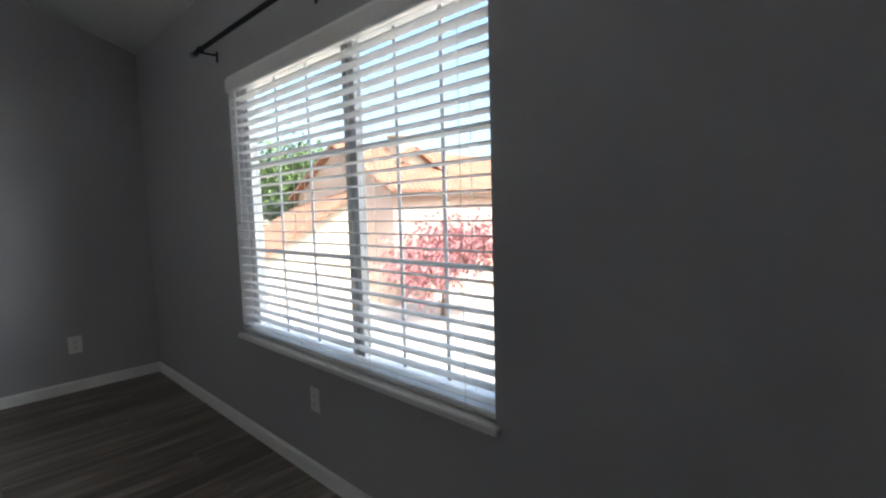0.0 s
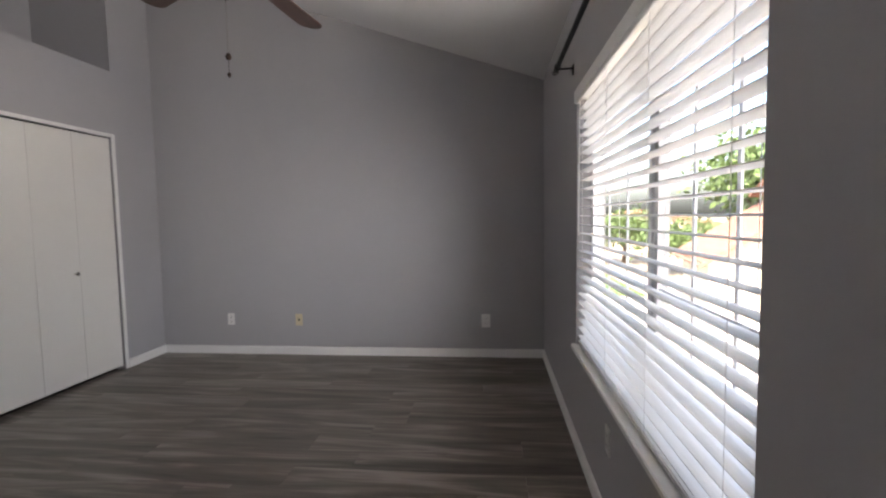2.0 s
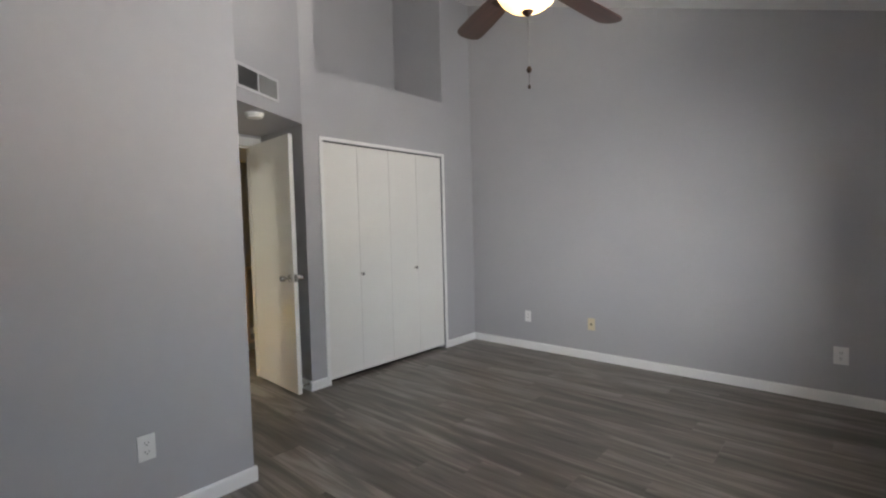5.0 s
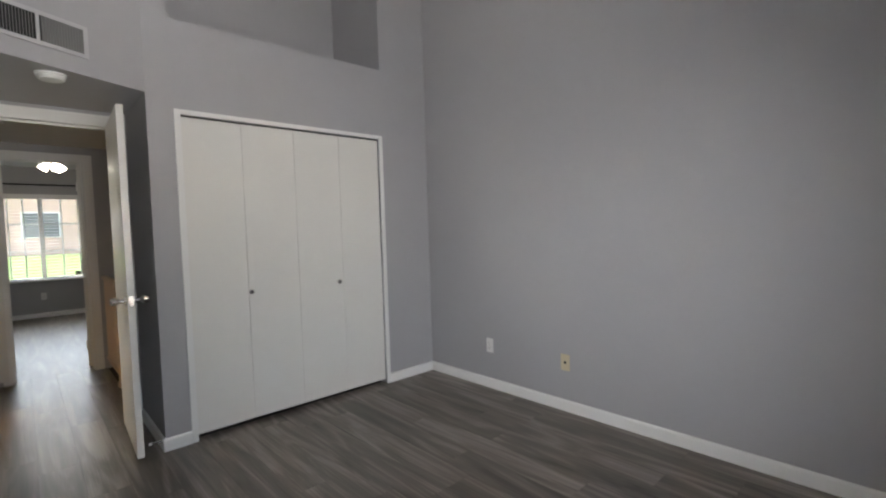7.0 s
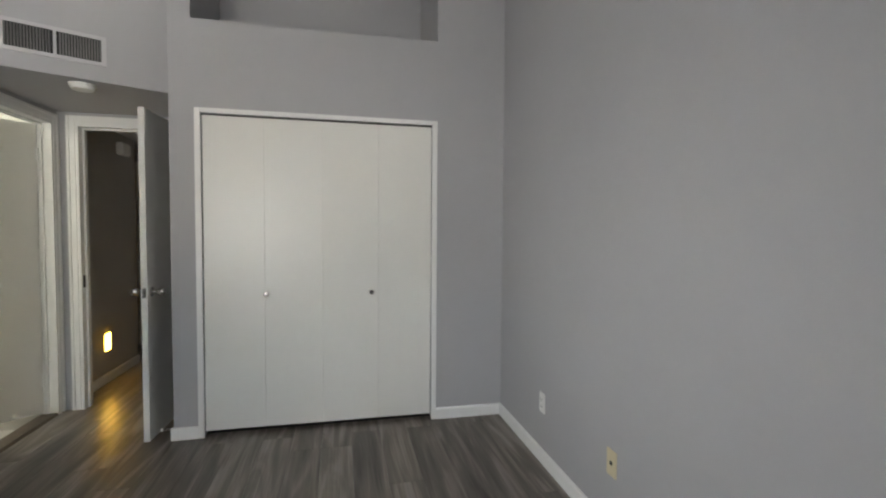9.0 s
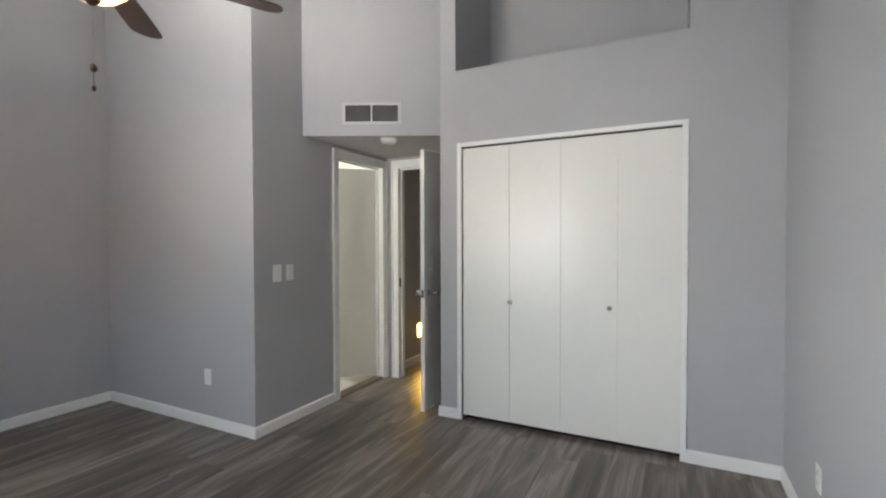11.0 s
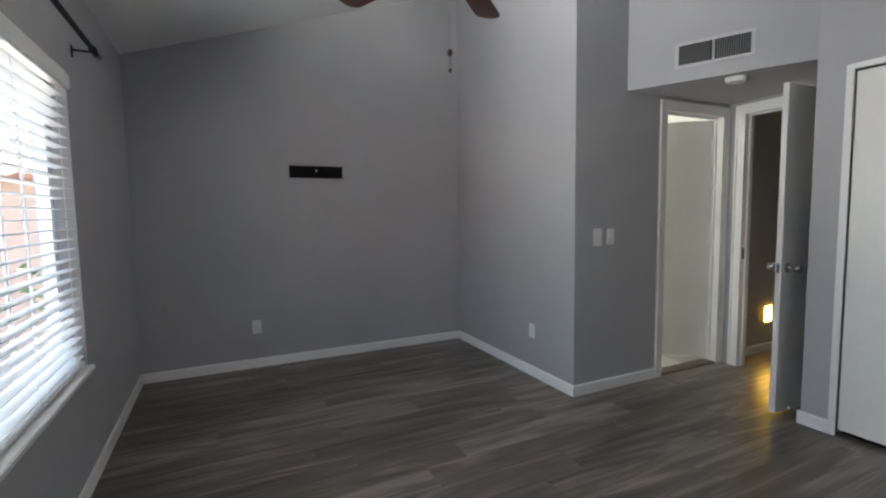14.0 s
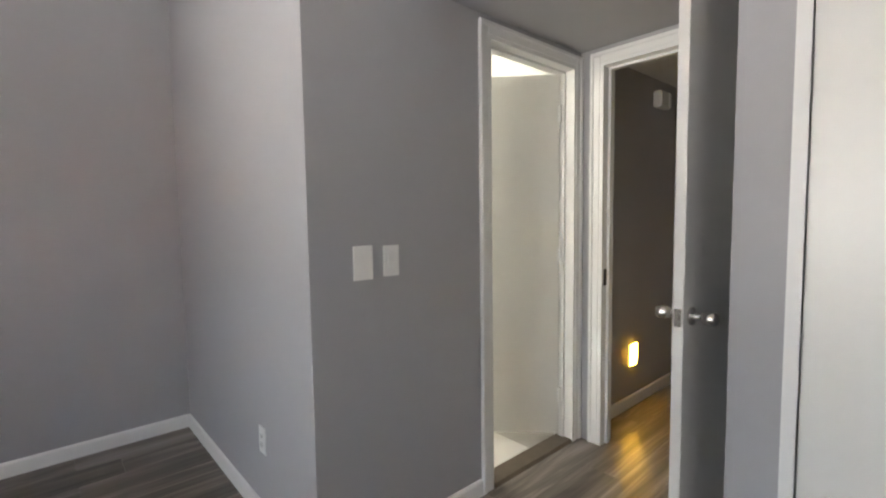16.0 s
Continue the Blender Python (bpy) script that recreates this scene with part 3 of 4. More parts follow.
wall_plate("wall_outlet", pose(2.35, 10.9, 0.33, 0, 0, 0), PLASTIC, "white duplex outlet under the far window", "outlet", "outlet")

t = thing("night_light", "glowing amber plate night light low on the hall wall", "night light", pose(XS, 5.10, 0.322, 0, 0, 90))
part("cover_plate", boxes((-0.050, -0.006, -0.075, 0.050, 0, 0.075), bevel=0.002), PLASTIC, t)
part("light_panel", boxes((-0.046, -0.010, -0.070, 0.046, -0.006, 0.070), bevel=0.001), NIGHT, t, "glowing amber panel")

t = thing("tv_bracket", "short black steel tv bracket on the wall", "tv bracket", pose(0, 1.408, 1.657, 0, 0, 90))
part("plate", boxes((-0.232, -0.004, -0.050, 0.232, 0, 0.050), bevel=0.001), BLACK, t)
part("lip", boxes((-0.232, -0.022, 0.046, 0.232, -0.004, 0.052), bevel=0.001), BLACK, t)
part("lip", boxes((-0.232, -0.022, -0.052, 0.232, -0.004, -0.046), bevel=0.001), BLACK, t)
for x, z in ((0.0, 0.012),):
    part("bolt", lathe(bmesh.new(), [(0, 0), (0.010, 0), (0.010, 0.005), (0.005, 0.007), (0, 0.007)], Matrix.Translation((x, -0.004, z)) @ Matrix.Rotation(radians(90), 4, "X"), 10), CHROME, t, "steel lag bolt")

# ---- air grille on the angled wall ----
va = math.degrees(math.atan2(YC - 3.30, 2.69 - XS))
u = Vector((math.cos(radians(va)), math.sin(radians(va)), 0))
vc = Vector((XS, 3.30, 0)) + u * 0.532
t = thing("air_vent", "white return air grille with dark vertical louvres", "air vent", pose(vc.x, vc.y, 2.306, 0, 0, va))
VW, VH = 0.225, 0.082
# flat black sheet on the wall, painting the shade inside the duct
part("backing", boxes((-VW + 0.02, -0.0035, -VH + 0.018, VW - 0.02, -0.001, VH - 0.018)), SLOT, t, "flat black sheet painted as the duct's shade")
part("frame", boxes((-VW, -0.009, -VH, -VW + 0.022, 0, VH), (VW - 0.022, -0.009, -VH, VW, 0, VH), (-VW + 0.022, -0.009, -VH, VW - 0.022, 0, -VH + 0.020), (-VW + 0.022, -0.009, VH - 0.020, VW - 0.022, 0, VH),
                    (-0.007, -0.009, -VH + 0.020, 0.007, 0, VH - 0.020)), mat("painted_grille_frame", (0.50, 0.50, 0.51), 0.5, var=0.04), t)
LOUVRE = mat("pale_louvre", (0.22, 0.22, 0.22), 0.5, var=0.05)
lme = mesh_of("louvre", boxes((-0.0008, -0.010, -VH + 0.020, 0.0008, 0.008, VH - 0.020)), LOUVRE)
for k in range(32):
    x = -VW + 0.030 + k * (2 * VW - 0.06) / 31
    if abs(x) > 0.010:
        ob = new("louvre", lme)
        ob.parent = t
        ob.matrix_local = pose(x, -0.003, 0, 0, 0, -38 if x < 0 else 38)


# ---- ceiling fan ----
def smoke_alarm(m, label):
    t = thing("smoke_alarm", label, "smoke alarm", m)
    part("base", lathe(bmesh.new(), [(0, 0), (0.066, 0), (0.066, -0.010), (0.060, -0.012), (0, -0.012)], steps=32), PLASTIC, t, "", True)
    part("cover", lathe(bmesh.new(), [(0.060, -0.012), (0.060, -0.020), (0.052, -0.032), (0.030, -0.036), (0, -0.037)], steps=32), PLASTIC, t, "", True)
    return t


smoke_alarm(pose(2.265, 3.70, AL), "round white smoke alarm on the alcove ceiling")
smoke_alarm(pose(2.0, 5.25, 2.17), "round white smoke alarm on the hall ceiling")
# box-shaped smoke alarm on the hall wall
t = thing("alarm_box", "white smoke alarm box high on the hall wall", "door chime", pose(XS, 5.42, 2.03, 0, 0, 90))
part("box", boxes((-0.085, -0.055, -0.055, 0.085, 0, 0.055), bevel=0.008), PLASTIC, t)
for x in (-0.06, 0.06):
    part("side_grille", boxes((x - 0.015, -0.058, -0.045, x + 0.015, -0.054, 0.045)), TRIM, t)

FX, FY, FZ = 2.426, 1.532, 2.37               # hub and the blades' height
t = thing("ceiling_fan", "five-blade walnut ceiling fan with a lit alabaster bowl", "ceiling fan", pose(FX, FY, FZ))
top = roof_z(FY) - FZ
part("canopy", lathe(bmesh.new(), [(0.014, top - 0.075), (0.045, top - 0.065), (0.066, top - 0.02), (0.070, top + 0.03), (0, top + 0.03)], steps=32), BRONZE, t, "", True)
part("downrod", rod_between(bmesh.new(), (0, 0, 0.18), (0, 0, top - 0.05), 0.013, 16), BRONZE, t, "", True)
part("motor_housing", lathe(bmesh.new(), [(0, 0.205), (0.03, 0.20), (0.055, 0.185), (0.095, 0.165), (0.122, 0.125), (0.126, 0.075), (0.115, 0.045), (0.085, 0.030), (0.080, 0.0), (0.062, -0.020), (0.060, -0.035), (0, -0.035)], steps=40), BRONZE, t, "", True)
# inner disc added above the bulbs to cut their upward light
bm = lathe(bmesh.new(), [(0.058, -0.030), (0.112, -0.034), (0.112, -0.037), (0.058, -0.034)], steps=40)
lathe(bm, [(0.136, -0.038), (0.143, -0.038), (0.145, -0.046), (0.137, -0.048)], steps=40)
for a in (50, 170, 290):
    c, d = math.cos(radians(a)), math.sin(radians(a))
    rod_between(bm, (c * 0.055, d * 0.055, -0.025), (c * 0.139, d * 0.139, -0.042), 0.004, 8)
part("light_collar", bm, BRONZE, t, "open bronze ring holding the bowl, with an added shading disc", True)
bowl = part("glass_bowl", lathe(bmesh.new(), [(0.137, -0.043), (0.142, -0.055), (0.139, -0.072), (0.130, -0.098), (0.112, -0.126), (0.086, -0.148), (0.054, -0.163), (0.020, -0.170), (0.010, -0.171)], steps=48), BOWL, t, "lit alabaster glass bowl", True)
part("finial", lathe(bmesh.new(), [(0.024, -0.164), (0.026, -0.171), (0.018, -0.180), (0.008, -0.188), (0, -0.190)], steps=20), BRONZE, bowl, "dark bronze finial", True)
for a in (20, 200):
    c = Vector((0.075 * math.cos(radians(a)), 0.075 * math.sin(radians(a)), -0.085))
    part("bulb", lathe(bmesh.new(), [(0, -0.026), (0.018, -0.022), (0.027, -0.004), (0.024, 0.014), (0.013, 0.030), (0.012, 0.040), (0, 0.040)], Matrix.Translation(c), 16), BULB, t, "warm glowing bulb", True)
bm = rod_between(bmesh.new(), (0.004, 0, -0.185), (0.004, 0, -0.405), 0.0013, 6)
ch = part("pull_chain", bm, CHROME, t, "thin bead pull chain")
part("fob", lathe(bmesh.new(), [(0, -0.395), (0.008, -0.401), (0.013, -0.413), (0.008, -0.424), (0, -0.428)], Matrix.Translation((0.004, 0, 0)), 14), BRONZE, ch, "dark wooden fob", True)
bm = rod_between(bmesh.new(), (0.004, 0, -0.428), (0.004, 0, -0.478), 0.0011, 6)
lathe(bm, [(0, -0.474), (0.006, -0.478), (0.008, -0.486), (0.005, -0.494), (0, -0.497)], Matrix.Translation((0.004, 0, 0)), 12)
part("fob", bm, BRONZE, ch, "small bronze fob", True)


def blade_outline():
    pts = [(0.20, -0.048), (0.24, -0.056), (0.46, -0.068), (0.62, -0.070)]
    arc = [(0.62 + 0.055 * math.sin(k * math.pi / 8), -0.070 * math.cos(k * math.pi / 8)) for k in range(1, 8)]
    return pts + arc + [(x, -y) for x, y in reversed(pts)]


bme = mesh_of("blade", prism(bmesh.new(), blade_outline(), -0.003, 0.003), BLADE)
ibm = prism(bmesh.new(), [(0.105, -0.018), (0.16, -0.014), (0.20, -0.030), (0.27, -0.036), (0.285, 0.0), (0.27, 0.036), (0.20, 0.030), (0.16, 0.014), (0.105, 0.018)], -0.0085, -0.0035)
for x, y in ((0.225, -0.018), (0.225, 0.018), (0.262, 0.0)):
    lathe(ibm, [(0.006, -0.0085), (0.006, -0.011), (0, -0.012)], Matrix.Translation((x, y, 0)), 10)
ime = mesh_of("blade_iron", ibm, BRONZE)
for k in range(5):
    b = new("blade", bme)
    b.parent = t
    b.matrix_local = pose(0, 0, -0.012, 0, 0, -10 + 72 * k) @ pose(0, 0, 0, 11, 3.0 if k == 0 else 0.5, 0)
    i = new("blade_iron", ime)
    i.parent = b
    tagged(b, "dark walnut fan blade")

# ---- stair railing in the hall ----
t = thing("stair_railing", "painted beige wooden stair railing with square balusters", "railing", pose(2.70, 5.44, FLZ))
RAIL = mat("beige_railing_paint", (0.62, 0.50, 0.42), 0.45, var=0.05, scale=6)
bm = boxes((-0.024, -0.024, 0.0, 0.024, 0.024, 0.93), bevel=0.004)
box(bm, -0.034, -0.034, 0.0, 0.034, 0.034, 0.05, 0.006)
part("newel_post", bm, RAIL, t)
part("handrail", boxes((-0.022, 0.0, 0.90, 0.022, FD - 5.44, 0.935), bevel=0.006), RAIL, t)
part("bottom_rail", boxes((-0.018, 0.02, 0.09, 0.018, FD - 5.44, 0.12), bevel=0.003), RAIL, t)
part("handrail", boxes((0.0, -0.022, 0.90, 1.2, 0.022, 0.935), bevel=0.006), RAIL, t)
part("bottom_rail", boxes((0.02, -0.018, 0.09, 1.2, 0.018, 0.12), bevel=0.003), RAIL, t)
bal = mesh_of("baluster", boxes((-0.012, -0.012, 0.12, 0.012, 0.012, 0.90)), RAIL)
for k in range(1, 9):
    for m in (pose(0, k * 0.093, 0), pose(k * 0.128, 0, 0)):
        ob = new("baluster", bal)
        ob.parent = t
        ob.matrix_local = m

# ---- far bedroom ----
t = thing("window_2", "white vinyl window of the far bedroom", "window", pose(1.75, 10.93, 0.61), kind="structure")
part("frame", boxes((0, 0, 0, 0.04, 0.05, 1.41), (1.36, 0, 0, 1.40, 0.05, 1.41), (0.04, 0, 0, 1.36, 0.05, 0.04), (0.04, 0, 1.37, 1.36, 0.05, 1.41)), VINYL, t)
part("pane", boxes((0.04, 0.012, 0.04, 1.36, 0.016, 1.37)), GLASS, t, "clear window glass")
part("meeting_stile", boxes((0.60, 0, 0.04, 0.66, 0.05, 1.37)), ALU, t)
for k in (0.22, 0.41, 0.90, 1.13):
    part("muntin", boxes((k - 0.009, 0.02, 0.04, k + 0.009, 0.03, 1.37)), VINYL, t)
for z in (0.48, 0.94):
    part("muntin", boxes((0.04, 0.031, z - 0.009, 1.36, 0.038, z + 0.009)), VINYL, t)
t = thing("window_blind", "raised-slat white blind in the far bedroom", "blind", pose(1.76, 10.885, 0.61))
part("valance", boxes((-0.01, -0.03, 1.36, 1.39, 0.0, 1.44), bevel=0.004), TRIM, t)
sme = mesh_of("slat", boxes((0, -0.024, -0.0015, 1.38, 0.024, 0.0015)), SLAT)
for k in range(26):
    ob = new("slat", sme)
    ob.parent = t
    ob.matrix_local = pose(0, -0.005, 0.04 + k * 0.0515, 3, 0, 0)
structure("window_sill", boxes((1.71, 10.84, 0.585, 3.19, 10.93, 0.612), bevel=0.004), TRIM, "white window sill of the far bedroom", "window sill")
t = thing("curtain_rod", "dark curtain rod in the far bedroom", "curtain rod", pose(0, 10.80, 2.205))
part("rod", rod_between(bmesh.new(), (1.55, 0, 0), (3.35, 0, 0), 0.012), BLACK, t, smooth=True)
for x in (1.65, 2.4, 3.25):
    part("bracket", boxes((x - 0.01, 0.0, -0.012, x + 0.01, 0.1, 0.008)), BLACK, t)
t = thing("ceiling_fan", "white ceiling fan with three lit glass shades in the far bedroom", "ceiling fan", pose(2.50, 9.0, 2.5))
part("canopy", lathe(bmesh.new(), [(0, 0), (0.07, 0), (0.06, -0.05), (0.10, -0.07), (0.11, -0.13), (0.05, -0.16), (0, -0.16)]), TRIM, t, "", True)
fb = mesh_of("blade", prism(bmesh.new(), [(0.1, -0.05), (0.55, -0.065), (0.58, 0), (0.55, 0.065), (0.1, 0.05)], -0.003, 0.003), TRIM)
for k in range(5):
    ob = new("blade", fb)
    ob.parent = t
    ob.matrix_local = pose(0, 0, -0.11, 0, 0, 20 + 72 * k) @ pose(0, 0, 0, 10, 0, 0)
for k in range(3):
    m = pose(0, 0, -0.17, 0, 0, 40 + 120 * k) @ pose(0.07, 0, 0, 0, -40, 0)
    part("lamp_shade", lathe(bmesh.new(), [(0.02, 0.02), (0.03, 0.0), (0.052, -0.05), (0.058, -0.085), (0.045, -0.09), (0, -0.06)], m, 18), LAMPGLASS, t, "lit frosted glass shade", True)

# bathroom ceiling lamp and tiles
t = thing("bathroom_ceiling_light", "round lit white ceiling light in the bathroom", "ceiling light", pose(0.6, 3.4, 2.3))
part("base", lathe(bmesh.new(), [(0, 0), (0.14, 0), (0.14, -0.02), (0.12, -0.022), (0, -0.022)]), TRIM, t, "", True)
part("diffuser", lathe(bmesh.new(), [(0.12, -0.022), (0.115, -0.05), (0.08, -0.075), (0, -0.085)]), DIFFUSER, t, "lit frosted diffuser", True)

# ---- outdoors, one storey down ----
GZ = -2.75
structure("ground", boxes((-400, -400, GZ - 0.3, 400, 400, GZ)), GROUND, "dry tan ground round the houses", "ground")
structure("pavement", boxes((-14, -17, GZ, 30, -3.0, GZ + 0.03)), PAVING, "pale concrete courtyard paving", "pavement")
structure("lawn", boxes((23, -7.0, GZ + 0.03, 70, 4.0, GZ + 0.08)), GRASS, "green lawn beyond the courtyard", "lawn")
structure("lawn", boxes((-20, 16, GZ, 30, 40, GZ + 0.05)), GRASS, "green lawn behind the far bedroom", "lawn")
structure("grass_bank", prism(bmesh.new(), [(18, GZ - 0.1), (46, GZ - 0.1), (46, GZ + 3.2), (31, GZ + 3.2), (22, GZ + 1.6), (18, GZ + 0.06)], -22, 32, "x"), GRASS, "sloping green grass bank behind the far bedroom", "grass bank")
structure("kerb", boxes((22.7, -7.0, GZ, 23.0, 4.0, GZ + 0.15), bevel=0.02), PAVING, "concrete kerb of the lawn", "kerb")


def house(m, w, d, h, rise, wall_mat, label, windows, gable=True):
    """A stucco house with a gabled tile roof; its gable faces local -y and the ridge runs along y."""
    t = thing("house", label, "house", m)
    pr = [(-w / 2, 0), (w / 2, 0), (w / 2, h), (0, h + rise), (-w / 2, h)]
    part("wall", prism(bmesh.new(), pr, 0, d, "y"), wall_mat, t)
    sl = math.hypot(w / 2 + 0.4, rise * (w / 2 + 0.4) / (w / 2))
    tilt = math.degrees(math.atan2(rise, w / 2))
    nrow = int((d + 0.8) / 0.28)
    for s in (-1, 1):
        bm = bmesh.new()
        for k in range(nrow):
            y = -0.4 + (k + 0.5) * (d + 0.8) / nrow
            for c in range(int(sl / 0.42)):
                x0 = c * 0.42
                pts = [(0.13 * math.cos(a), 0.085 * math.sin(a)) for a in (0, 1.05, 2.09, math.pi)]
                ra = [bm.verts.new((x0, y + p, 0.02 + q + 0.03)) for p, q in pts]
                rb = [bm.verts.new((x0 + 0.45, y + p, 0.0 + q)) for p, q in pts]
                for i in range(3):
                    bm.faces.new((ra[i], ra[i + 1], rb[i + 1], rb[i]))
        box(bm, 0, -0.4, -0.10, sl, d + 0.4, 0.01)
        mm = pose(0, 0, h + rise + 0.06, 0, tilt, 0) if s > 0 else pose(0, d, h + rise + 0.06, 0, 0, 180) @ pose(0, 0, 0, 0, tilt, 0)
        part("roof", bm, ROOFTILE, t, "terracotta barrel tile roof", m=mm)
    for x, z, ww, hh in windows:
        wd = part("window", boxes((x - ww / 2 - 0.06, -0.05, z - 0.06, x + ww / 2 + 0.06, 0.0, z + hh + 0.06)), TRIM, t, "white framed window")
        part("pane", boxes((x - ww / 2, -0.07, z, x - 0.02, -0.045, z + hh), (x + 0.02, -0.07, z, x + ww / 2, -0.045, z + hh)), DARKGLASS, wd)
    return t


def facing(az_deg, dist, turn=0.0):
    """A place seen from the window at that heading (degrees from +x), its front turned to the viewer."""
    a = radians(az_deg)
    return pose(1.5 + dist * math.cos(a), dist * math.sin(a), GZ, 0, 0, az_deg - 90 + turn)


house(pose(17.0, -14.5, GZ, 0, 0, -102), 14.4, 5, 2.3, 4.6, CREAM, "cream stucco house with a steep tiled gable", [])
peach = house(pose(18.7, -11.4, GZ, 0, 0, 180), 7.4, 13, 4.95, 2.1, PINKWALL, "peach stucco house with a tile roof and chimney", [])
bm = boxes((0.6, 2.5, 6.0, 1.4, 3.3, 7.55), bevel=0.02)
box(bm, 0.52, 2.42, 7.55, 1.48, 3.38, 7.67, 0.02)
part("chimney", bm, STUCCO, peach, "stucco chimney with a cap")
part("fascia", boxes((4.06, -0.4, 4.56, 4.11, 13.4, 4.76)), EAVE, peach, "brown timber eave board")
house(facing(-17, 52, 10), 18, 10, 2.6, 1.7, STUCCO, "distant tan stucco house beyond the lawn", [(-4, 1, 1.5, 1.3), (0, 1, 1.5, 1.3), (4, 1, 1.5, 1.3)])
house(facing(197, 15, 0), 10, 10, 3.6, 1.6, PINKWALL, "neighbouring salmon stucco house with a tile roof", [(-2.5, 1.2, 1.4, 1.3), (2, 1.2, 1.4, 1.3)])
house(pose(3, 34, GZ + 3.2), 18, 10, 3.0, 2.0, PINKWALL, "peach stucco house above the grassy bank", [(-5, 1, 1.5, 1.3), (0, 1, 1.5, 1.3), (5, 1, 1.5, 1.3)])


def tree(m, height, spread, seed, label, material=LEAF, leaves=1500, size=0.16):
    t = thing("tree", label, "tree", m)
    r = random.Random(seed)
    bm = bmesh.new()
    rod_between(bm, (0, 0, 0), (0.1, 0.05, height * 0.45), 0.14, 10)
    tips = []
    for k in range(7):
        a = 2 * math.pi * k / 7 + r.uniform(-0.3, 0.3)
        q = Vector((math.cos(a) * spread * r.uniform(0.4, 0.7), math.sin(a) * spread * r.uniform(0.4, 0.7), height * r.uniform(0.6, 0.9)))
        rod_between(bm, (0.1, 0.05, height * r.uniform(0.3, 0.44)), q, 0.05, 7)
        tips.append(q)
    tips.append(Vector((0, 0, height * 0.9)))
    part("trunk", bm, BARK, t, "branching brown trunk")
    vs, fs = [], []
    for k in range(leaves):
        c = r.choice(tips) + Vector((r.gauss(0, 1), r.gauss(0, 1), r.gauss(0, 0.8))) * spread * 0.24
        n = Vector((r.uniform(-1, 1), r.uniform(-1, 1), r.uniform(-1, 1))).normalized()
        s = n.orthogonal().normalized() * size * r.uniform(0.6, 1.3)
        q = n.cross(s) * 0.55
        i = len(vs)
        vs += [c - s, c - q, c + s, c + q]
        fs.append((i, i + 1, i + 2, i + 3))
    me = bpy.data.meshes.new("crown")
    me.from_pydata(vs, [], fs)
    me.materials.append(material)
    ob = new("crown", me)
    ob.parent = t
    tagged(ob, "uneven leafy crown", kind="stuff")
    return t


tree(facing(-29.5, 34), 8.6, 4.2, 1, "tall green tree behind the cream house", leaves=4200, size=0.24)
tree(facing(-37, 40), 7.6, 3.6, 2, "green tree behind the cream roof", leaves=2400, size=0.25)
tree(facing(-21.5, 33), 3.0, 2.4, 3, "low yellow-green tree on the lawn", leaves=2600, size=0.17)
tree(facing(-15, 40), 3.6, 3.0, 4, "low green tree beyond the lawn", leaves=2400, size=0.2)
tree(facing(-6, 36), 5.0, 3.2, 8, "green leafy tree across the courtyard", leaves=2400, size=0.2)
tree(facing(-46.5, 15.5), 3.0, 2.4, 5, "pink flowering bougainvillea against the peach house", BLOOM, 4400, 0.11)
tree(facing(188, 11), 3.6, 1.8, 6, "green shrub by the neighbouring house", leaves=2000, size=0.14)

# ---- floors, laid plank by plank ----
fl = structure("floor", boxes((0, 0, -0.25, X1, YS, FLZ - 0.006), (XS, YS, -0.25, X1, YC, FLZ - 0.006), (XS, YC, -0.25, 2.69, HD + 0.11, FLZ - 0.006), (1.0, HD + 0.11, -0.25, 2.74, FD, FLZ - 0.006),
                              (2.74, HD + 0.11, -0.25, 3.9, 5.48, FLZ - 0.006)), SUBFLOOR, "grey-brown wood-look vinyl plank floor", "floor")
PLW, PLL, rnd, cache = 0.183, 1.22, random.Random(11), {}


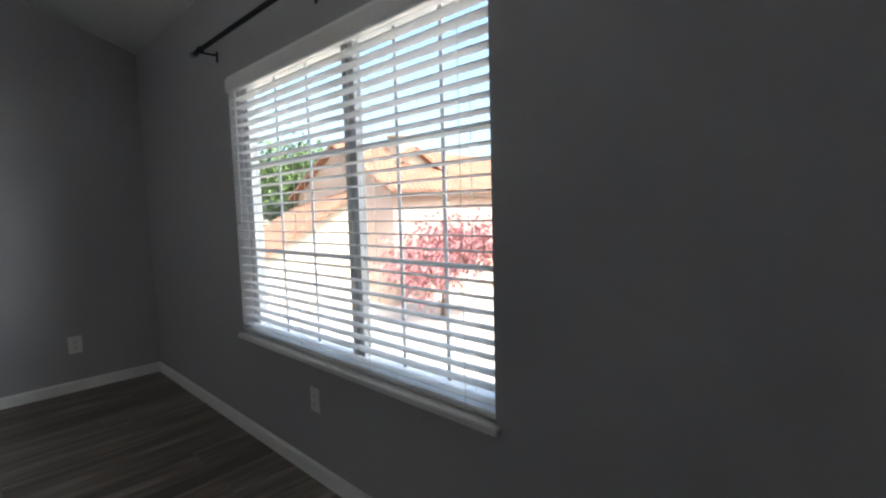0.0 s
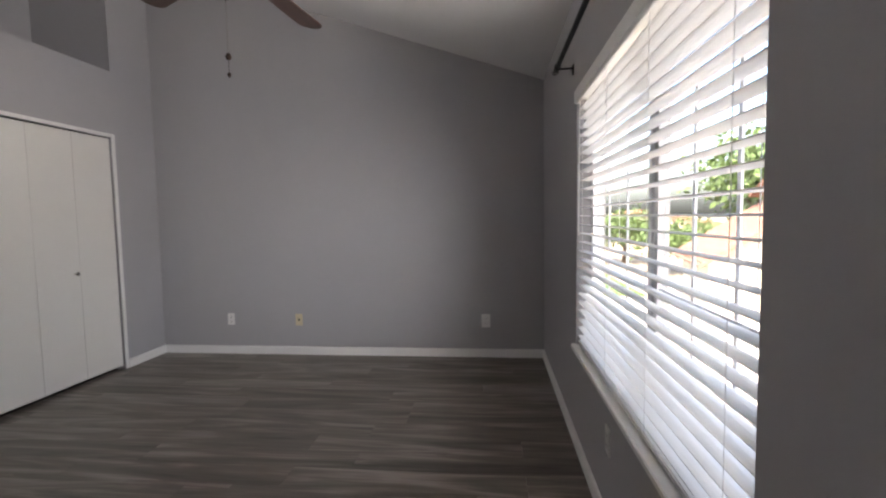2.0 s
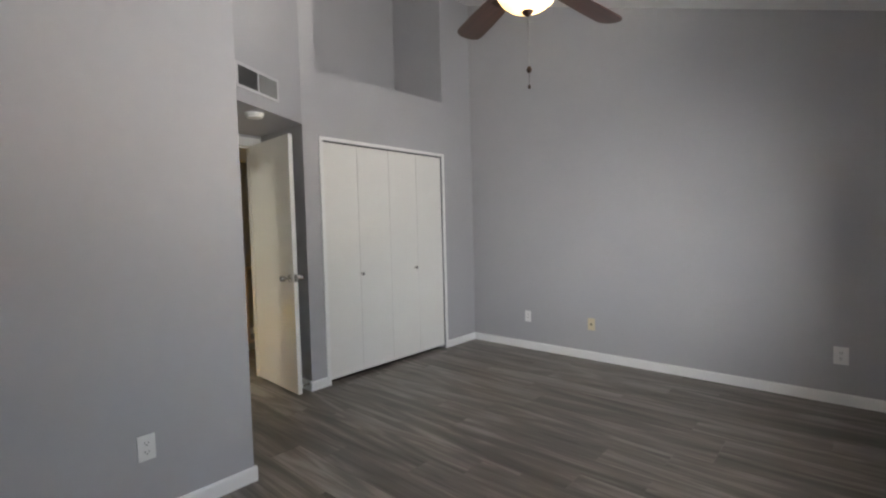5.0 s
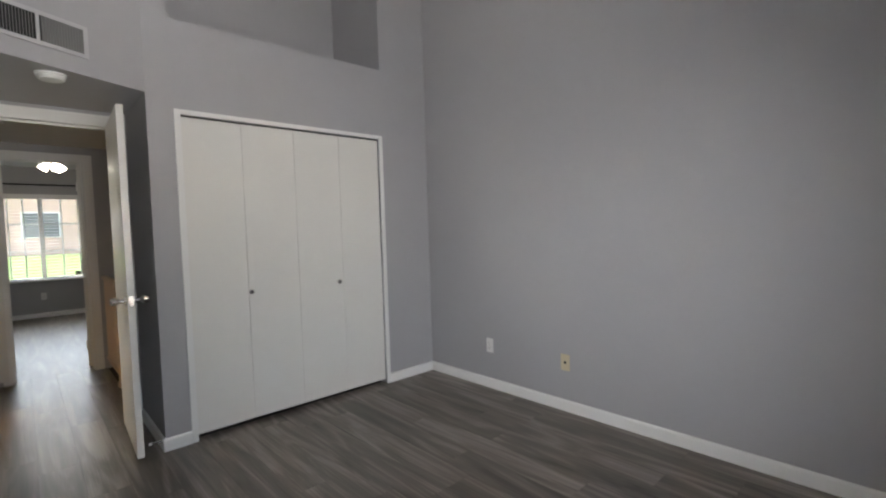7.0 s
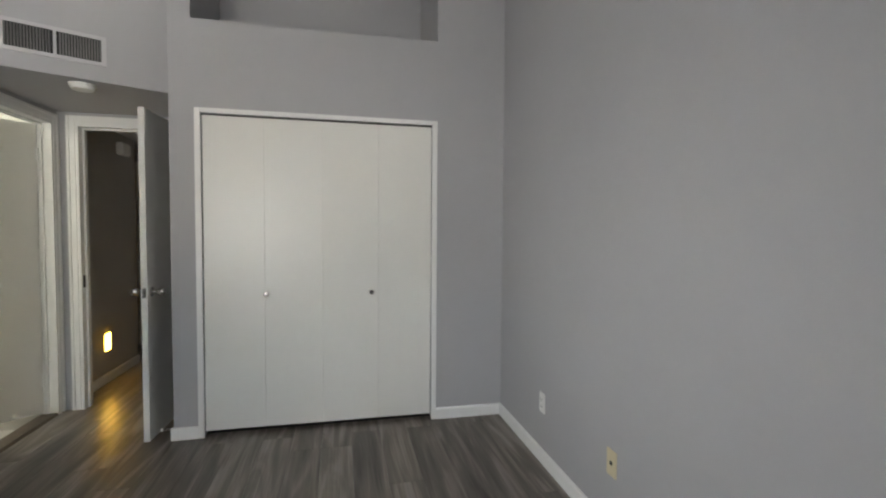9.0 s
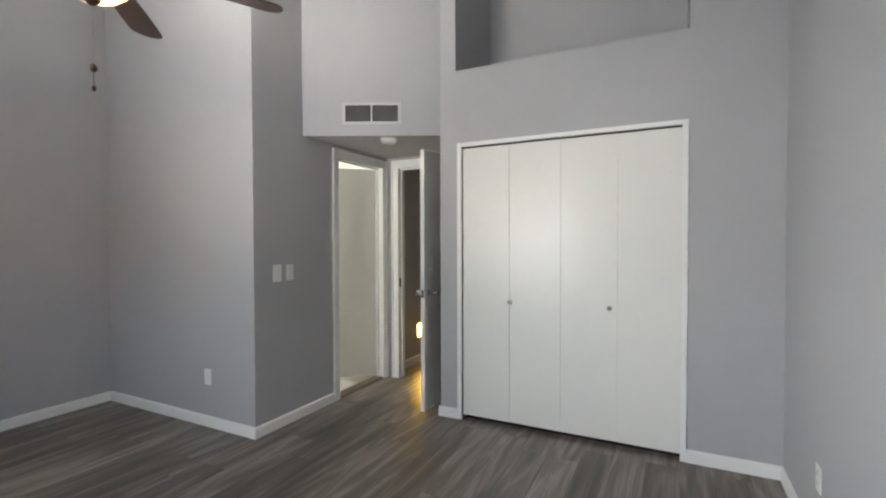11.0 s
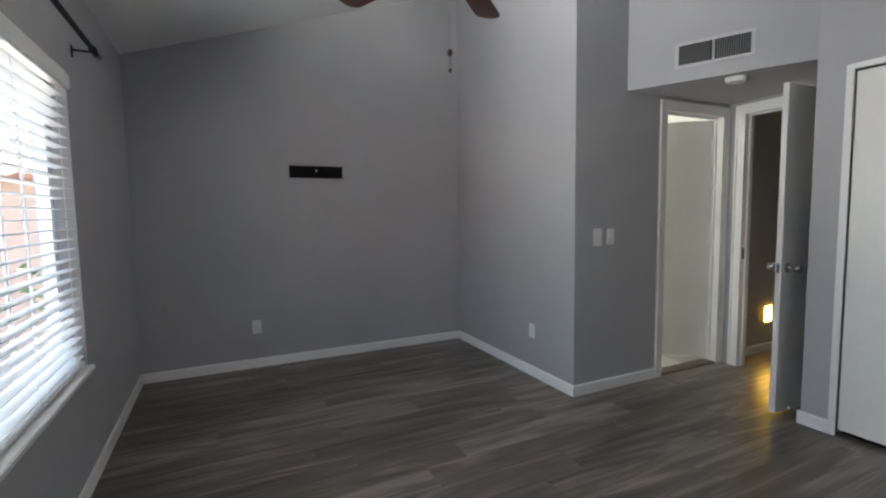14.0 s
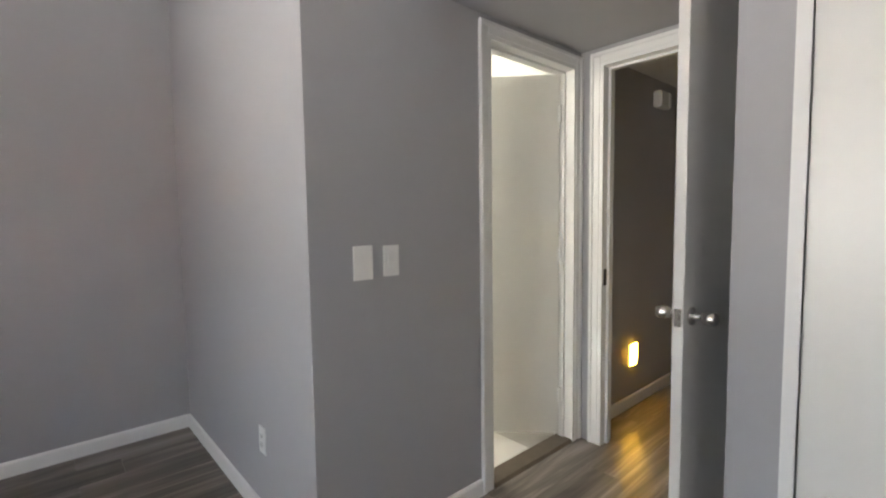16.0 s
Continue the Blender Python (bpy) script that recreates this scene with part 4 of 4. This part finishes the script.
def plank_mesh(w, ln):
    key = (round(w, 3), round(ln, 3))
    if key not in cache:
        bm = bmesh.new()
        g, b = 0.0004, 0.0010
        lo = [bm.verts.new((x, y, -0.005)) for x, y in ((g, g), (w - g, g), (w - g, ln - g), (g, ln - g))]
        mi = [bm.verts.new((x, y, -0.0012)) for x, y in ((g, g), (w - g, g), (w - g, ln - g), (g, ln - g))]
        hi = [bm.verts.new((x, y, 0)) for x, y in ((b, b), (w - b, b), (w - b, ln - b), (b, ln - b))]
        for r0, r1 in ((lo, mi), (mi, hi)):
            for i in range(4):
                j = (i + 1) % 4
                bm.faces.new((r0[i], r0[j], r1[j], r1[i]))
        bm.faces.new(hi)
        cache[key] = mesh_of("plank", bm, FLOOR)
    return cache[key]


def lay(x0, x1, y0, y1):
    x = x0
    while x < x1 - 0.01:
        w = min(PLW, x1 - x)
        y, ln = y0, rnd.choice((0.31, 0.55, 0.79, 1.03, 1.22))
        while y < y1 - 0.01:
            ln = min(ln, y1 - y)
            ob = new("plank", plank_mesh(w, ln))
            ob.parent = fl
            ob.location = (x, y, FLZ)
            y, ln = y + ln, PLL
        x += w


lay(0, XS, 0, YS)
lay(XS, 2.69, 0, FD + 0.1)
lay(2.69, X1, 0, YC + 0.06)
lay(1.0, XS, 5.72, FD)
lay(2.69, 3.9, HD + 0.25, 5.48)
ff = structure("floor_far_room", boxes((-0.2, FD + 0.1, -0.25, 4.6, 10.9, FLZ)), FLOOR, "grey-brown plank floor of the far bedroom", "floor")
structure("floor_closet", boxes((2.8, YC + 0.06, -0.25, X1, 4.5, FLZ - 0.006)), SUBFLOOR, "dark closet floor", "floor")
fb = structure("floor_bathroom", boxes((0, YS + 0.12, -0.25, XS - 0.10, 4.46, FLZ - 0.001)), GROUT, "white square-tiled bathroom floor", "floor")
tme = mesh_of("tile", boxes((0.002, 0.002, -0.006, 0.328, 0.328, 0.004), bevel=0.0015), TILE)
for i in range(5):
    for j in range(5):
        if 0.0 + i * 0.33 < XS - 0.40 and YS + 0.14 + j * 0.33 < 4.2:
            ob = new("tile", tme)
            ob.parent = fb
            ob.location = (i * 0.33 - 0.015, YS + 0.14 + j * 0.33 - 0.15, FLZ)
structure("floor_stairwell", boxes((2.74, 5.48, -2.7, 3.9, FD, -2.6)), FLOOR, "lower stair landing floor", "floor")
# unseen walls added below the landing to block sky light leaking in
structure("stairwell_light_block", boxes((2.64, 5.40, -2.7, 2.74, FD, -0.26), (2.74, 5.38, -2.7, 3.9, 5.46, -0.26)), WALL, "unseen added wall keeping outside light from the lower stairwell", "wall")
